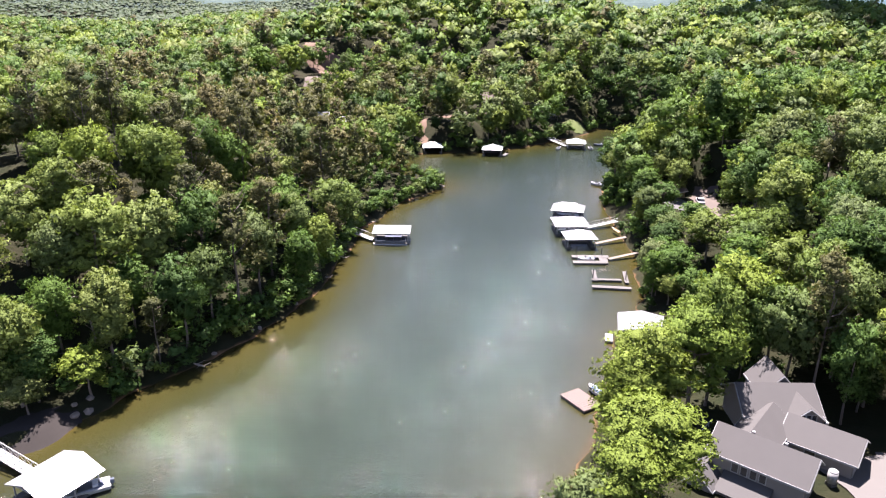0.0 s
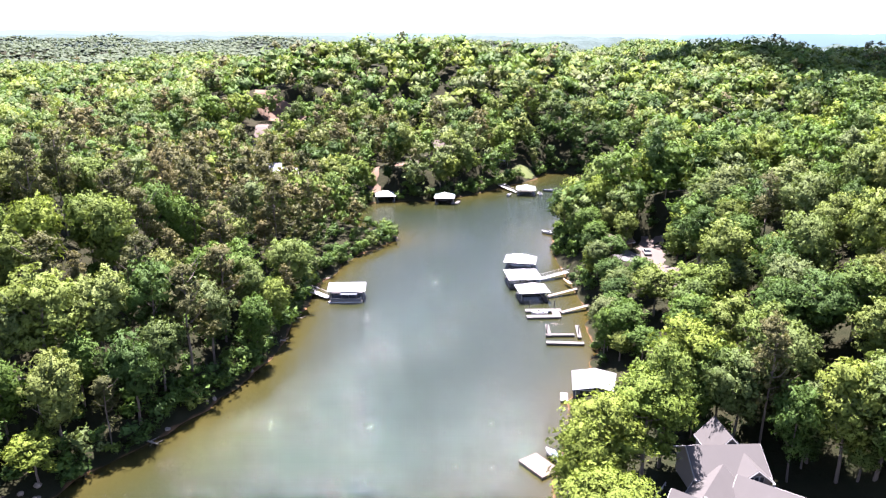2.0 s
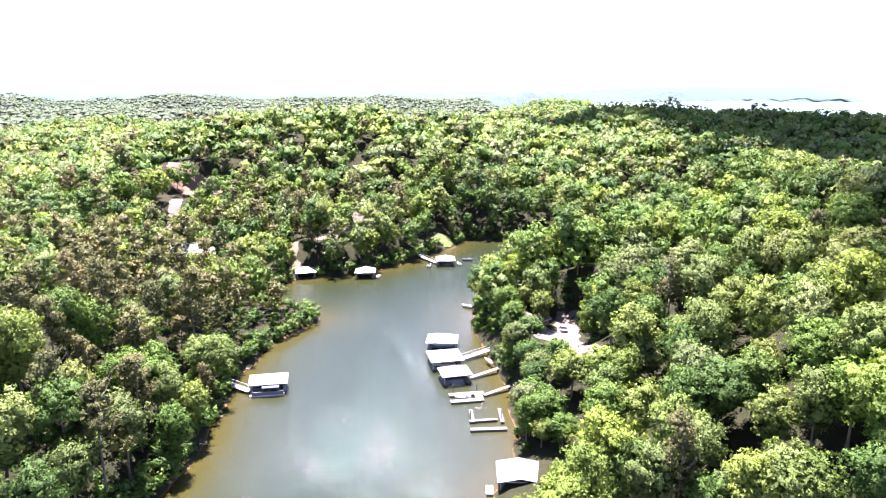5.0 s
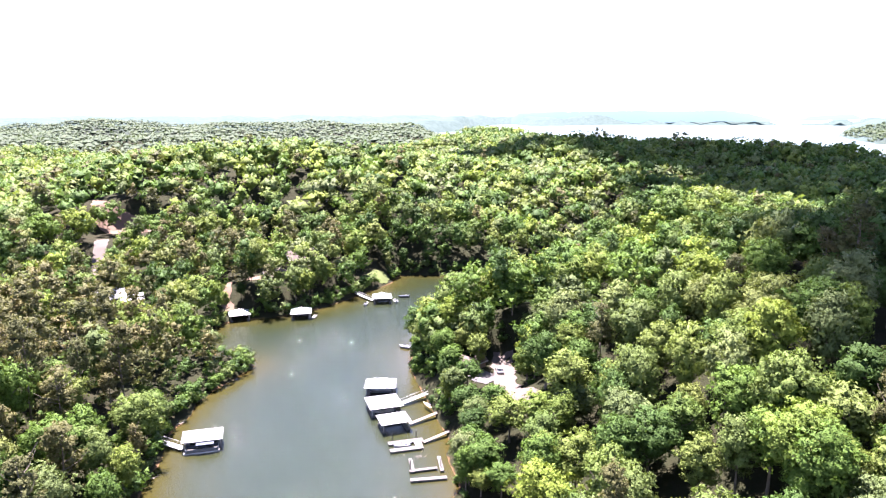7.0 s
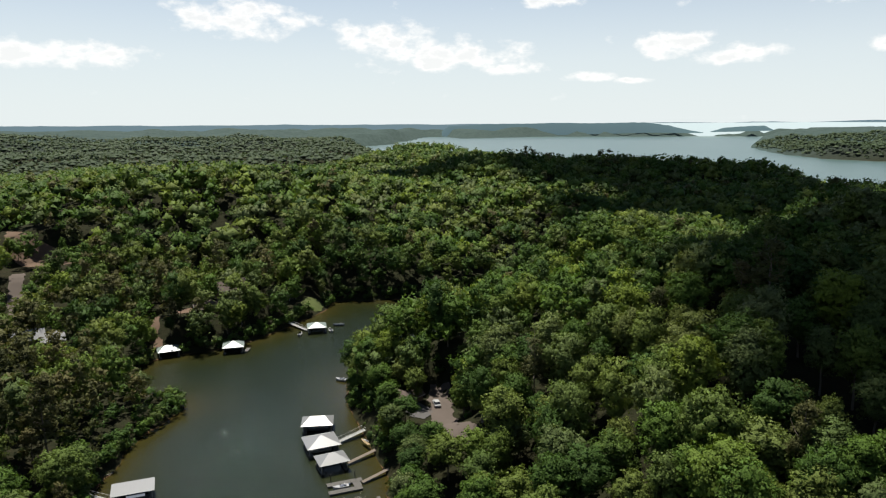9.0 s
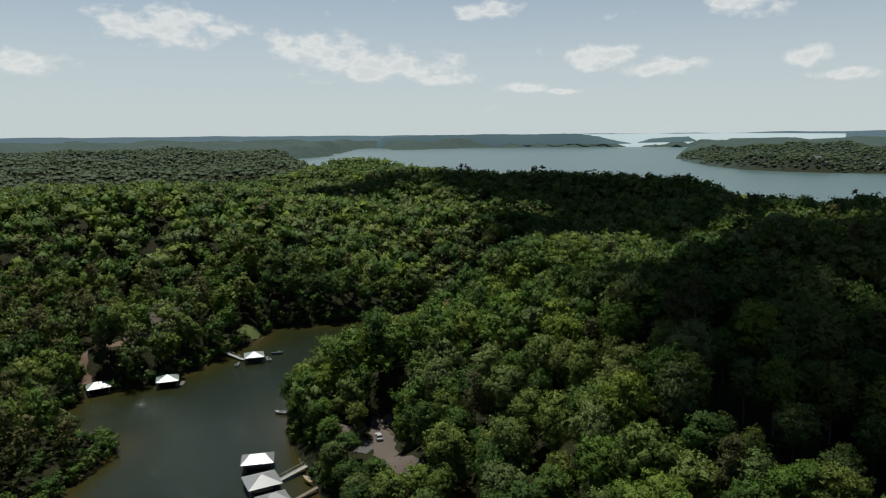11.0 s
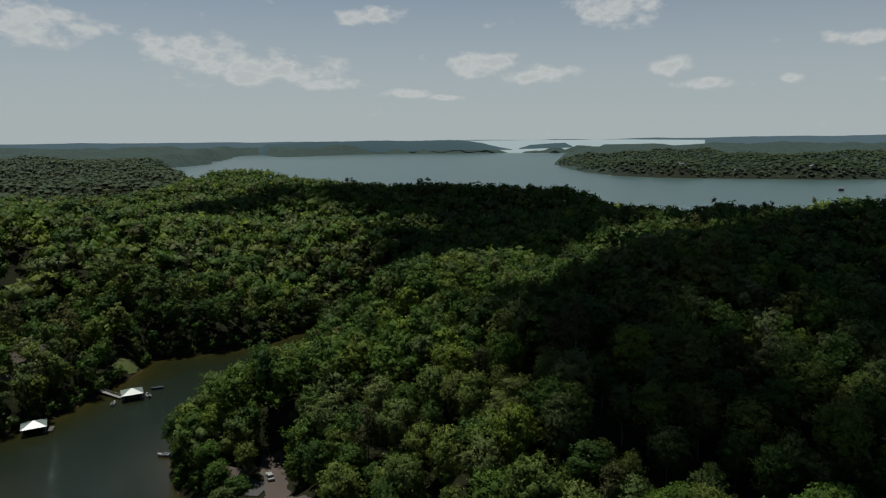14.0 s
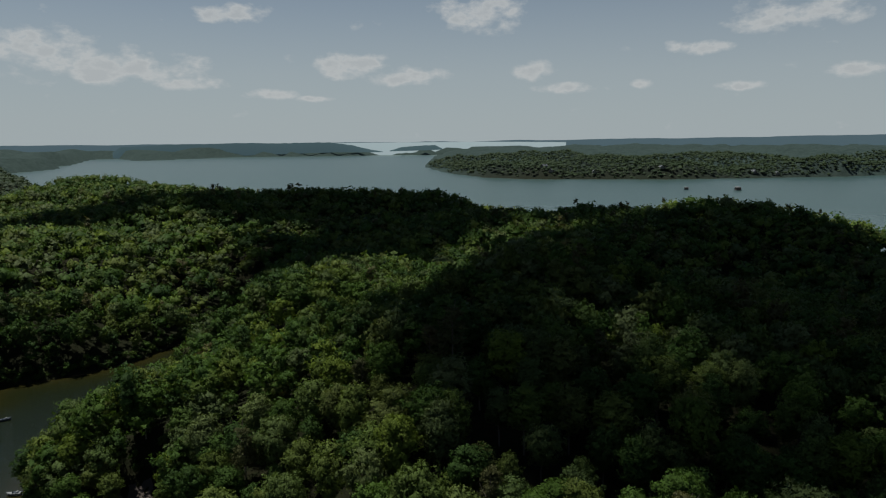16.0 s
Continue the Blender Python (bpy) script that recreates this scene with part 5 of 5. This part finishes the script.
def boulder(x, y, s, seed):
    r = random.Random(seed)
    bm = bmesh.new()
    bmesh.ops.create_icosphere(bm, subdivisions=2, radius=s)
    for v in bm.verts:
        v.co *= 1 + 0.3 * noise.noise(v.co * 1.3 / s + Vector((seed, 0, 0)))
        v.co.z *= 0.6
    ob = part("boulder", bm, M_ROCK)
    ob.matrix_world = pose(x, y, max(ground_at(x, y), 0) + s * 0.15, 0, 0, r.uniform(0, 360))
    return tagged(ob, "pale tan boulder at the water's edge", "rock", "boulders on the bank")


M_ROCK = plain("pale_rock", (0.13, 0.105, 0.08), 0.9, vary=0.35, scale=1.5, stain=0.6)
for i, (x, y, s) in enumerate(((-53.6, 90.6, 0.9), (-54.6, 88.8, 0.7), (-53.9, 92.4, 0.6), (-55.2, 90.2, 0.5), (-40.6, 109.4, 0.6), (-35.4, 119.6, 0.7), (-36.2, 118.2, 0.45), (-30.6, 130.4, 0.5), (-2.2, 227.2, 0.8), (-4.2, 224.6, 0.6), (47.2, 172.0, 0.6), (46.0, 151.0, 0.7), (38.5, 126.5, 0.6))):
    boulder(x, y, s, i + 1)
for x, y, turn in ((46.2, 181.0, 40),):
    ch = thing("kayak", pose(x, y, max(ground_at(x, y), 0) + 0.1, 0, 0, turn), "white kayak drawn up at the shore", "kayak", "kayaks on the bank")
    part("hull", hull_mesh(bmesh.new(), 3.8, 0.8, 0.35), M_GEL, ch)
    part("cockpit_rim", boxed(-0.24, 0.24, -0.5, 0.4, 0.34, 0.4, 0.02), M_HULL, ch)

# ---------------------------------------------------------------- the main lake
def houseboat(x, y, turn, s=1.0):
    b = thing("houseboat", pose(x, y, 0, 0, 0, turn), "dark covered barge anchored on the main lake", "boat", "barges on the main lake")
    part("hull", boxed(-4 * s, 4 * s, -5 * s, 5 * s, -0.4, 1.2, 0.2), M_HULL, b)
    part("cabin", boxed(-3.4 * s, 3.4 * s, -4 * s, 4 * s, 1.2, 5.0 * s, 0.2), M_BARK, b)
    part("roof", hip_roof(bmesh.new(), 7.6 * s, 9 * s, 5.1 * s, 6.4 * s, 3), M_ROOF_GREY, b)
    return b


houseboat(1374, 630, 20)
houseboat(1424, 545, 50, 1.25)
for x, y, turn in ((1545, 1085, 20), (1620, 1000, 35), (1560, 1120, 0), (1720, 860, 40), (1905, 690, 40), (1960, 650, 30)):
    hs = thing("lodge", pose(x, y, ground_at(x, y), 0, 0, turn), "pale lakeside building on the far shore", "house", "buildings on the far shore")
    gable_block(hs, -11, 11, -5, 5, -1.5, 4, 8, M_ROOF_WHITE)

def shelter(x, y, turn):
    """A small open picnic roof on four posts."""
    b = thing("picnic_shelter", pose(x, y, ground_at(x, y), 0, 0, turn), "small open shelter with a white roof on the bank", "shelter")
    for px in (-1.6, 1.6):
        for py in (-1.4, 1.4):
            part("post", boxed(px - 0.07, px + 0.07, py - 0.07, py + 0.07, -0.3, 2.35), M_TRIM, b)
    part("roof", hip_roof(bmesh.new(), 3.6, 3.2, 2.4, 3.4, 0.6), M_ROOF_WHITE, b)
    part("table", boxed(-0.8, 0.8, -0.35, 0.35, 0.0, 0.75, 0.03), M_DECK, b)
    return b


shelter(48.5, 331.5, 10)

# distance: land beyond the lake and the open water between, air haze painted in
def rim(name, radius, profile, mat, rough, seed, label):
    """A band of far land along the horizon. profile: bearing, foot and crest heights."""
    a = np.linspace(profile[0][0], profile[-1][0], 240)
    foot, crest = (np.interp(a, [p[0] for p in profile], [p[i] for p in profile]) for i in (1, 2))
    wander = rough * (ripple(a * 10, a * 0, 60, seed) + 0.4 * ripple(a * 10, a * 0, 7, seed + 1))
    crest = np.maximum(crest + wander * np.clip((crest - foot) / 20, 0, 1), foot)
    t = np.radians(a)
    rings = [np.stack([np.sin(t) * radius * k, np.cos(t) * radius * k, z], 1) for k, z in ((1.0, foot), (1.003, foot + (crest - foot) * 0.6), (1.008, crest))]
    n = len(a)
    i = np.concatenate([np.arange(n - 1), np.arange(n - 1) + n])
    ob = quick_mesh(name, np.concatenate(rings), np.stack([i, i + 1, i + 1 + n, i + n], 1), mat)
    return tagged(ob, label, "backdrop", kind="structure")


def haze_material(name, color, glow):
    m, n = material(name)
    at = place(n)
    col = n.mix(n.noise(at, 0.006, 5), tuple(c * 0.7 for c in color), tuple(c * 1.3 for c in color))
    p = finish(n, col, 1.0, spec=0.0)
    # emission stands in for the haze of the air in between
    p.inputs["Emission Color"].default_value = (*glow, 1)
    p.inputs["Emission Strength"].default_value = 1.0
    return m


M_FAR = haze_material("hazy_far_woods", (0.014, 0.022, 0.024), (0.078, 0.113, 0.132))
M_FAR_MID = haze_material("hazy_shore_woods", (0.016, 0.025, 0.024), (0.055, 0.085, 0.096))
M_FAR_WATER = haze_material("hazed_far_water", (0.03, 0.035, 0.035), (0.36, 0.42, 0.43))
rim("backdrop", 4850, ((-60, -10, 88), (15, -10, 84), (36, -10, 86), (48, -10, 90), (56, -10, 96), (66, -10, 104), (78, -10, 116), (110, -10, 112)), M_FAR, 3, 4, "far hills along the horizon with blue haze painted in")
rim("backdrop", 4830, ((23, -8, 4), (30, -8, 60), (36, -8, 84), (50, -8, 86), (56, -8, 80)), M_FAR_WATER, 0, 5, "upright band coloured as pale hazed water of the far lake")
rim("backdrop", 4740, ((20.8, -2, 40), (21.4, -2, 72), (26, 0, 84), (30, 8, 88), (37, 23, 87), (38.6, 22, 72), (40.2, 21, 40), (41.2, 22, 24)), M_FAR_MID, 2, 6, "wooded shore across the main lake with blue haze painted in")
rim("backdrop", 4745, ((41.7, 27, 30), (42.6, 28, 52), (44, 31, 62), (45.4, 34, 68), (46.0, 36, 44)), M_FAR_MID, 2, 7, "low wooded island far up the lake with haze painted in")
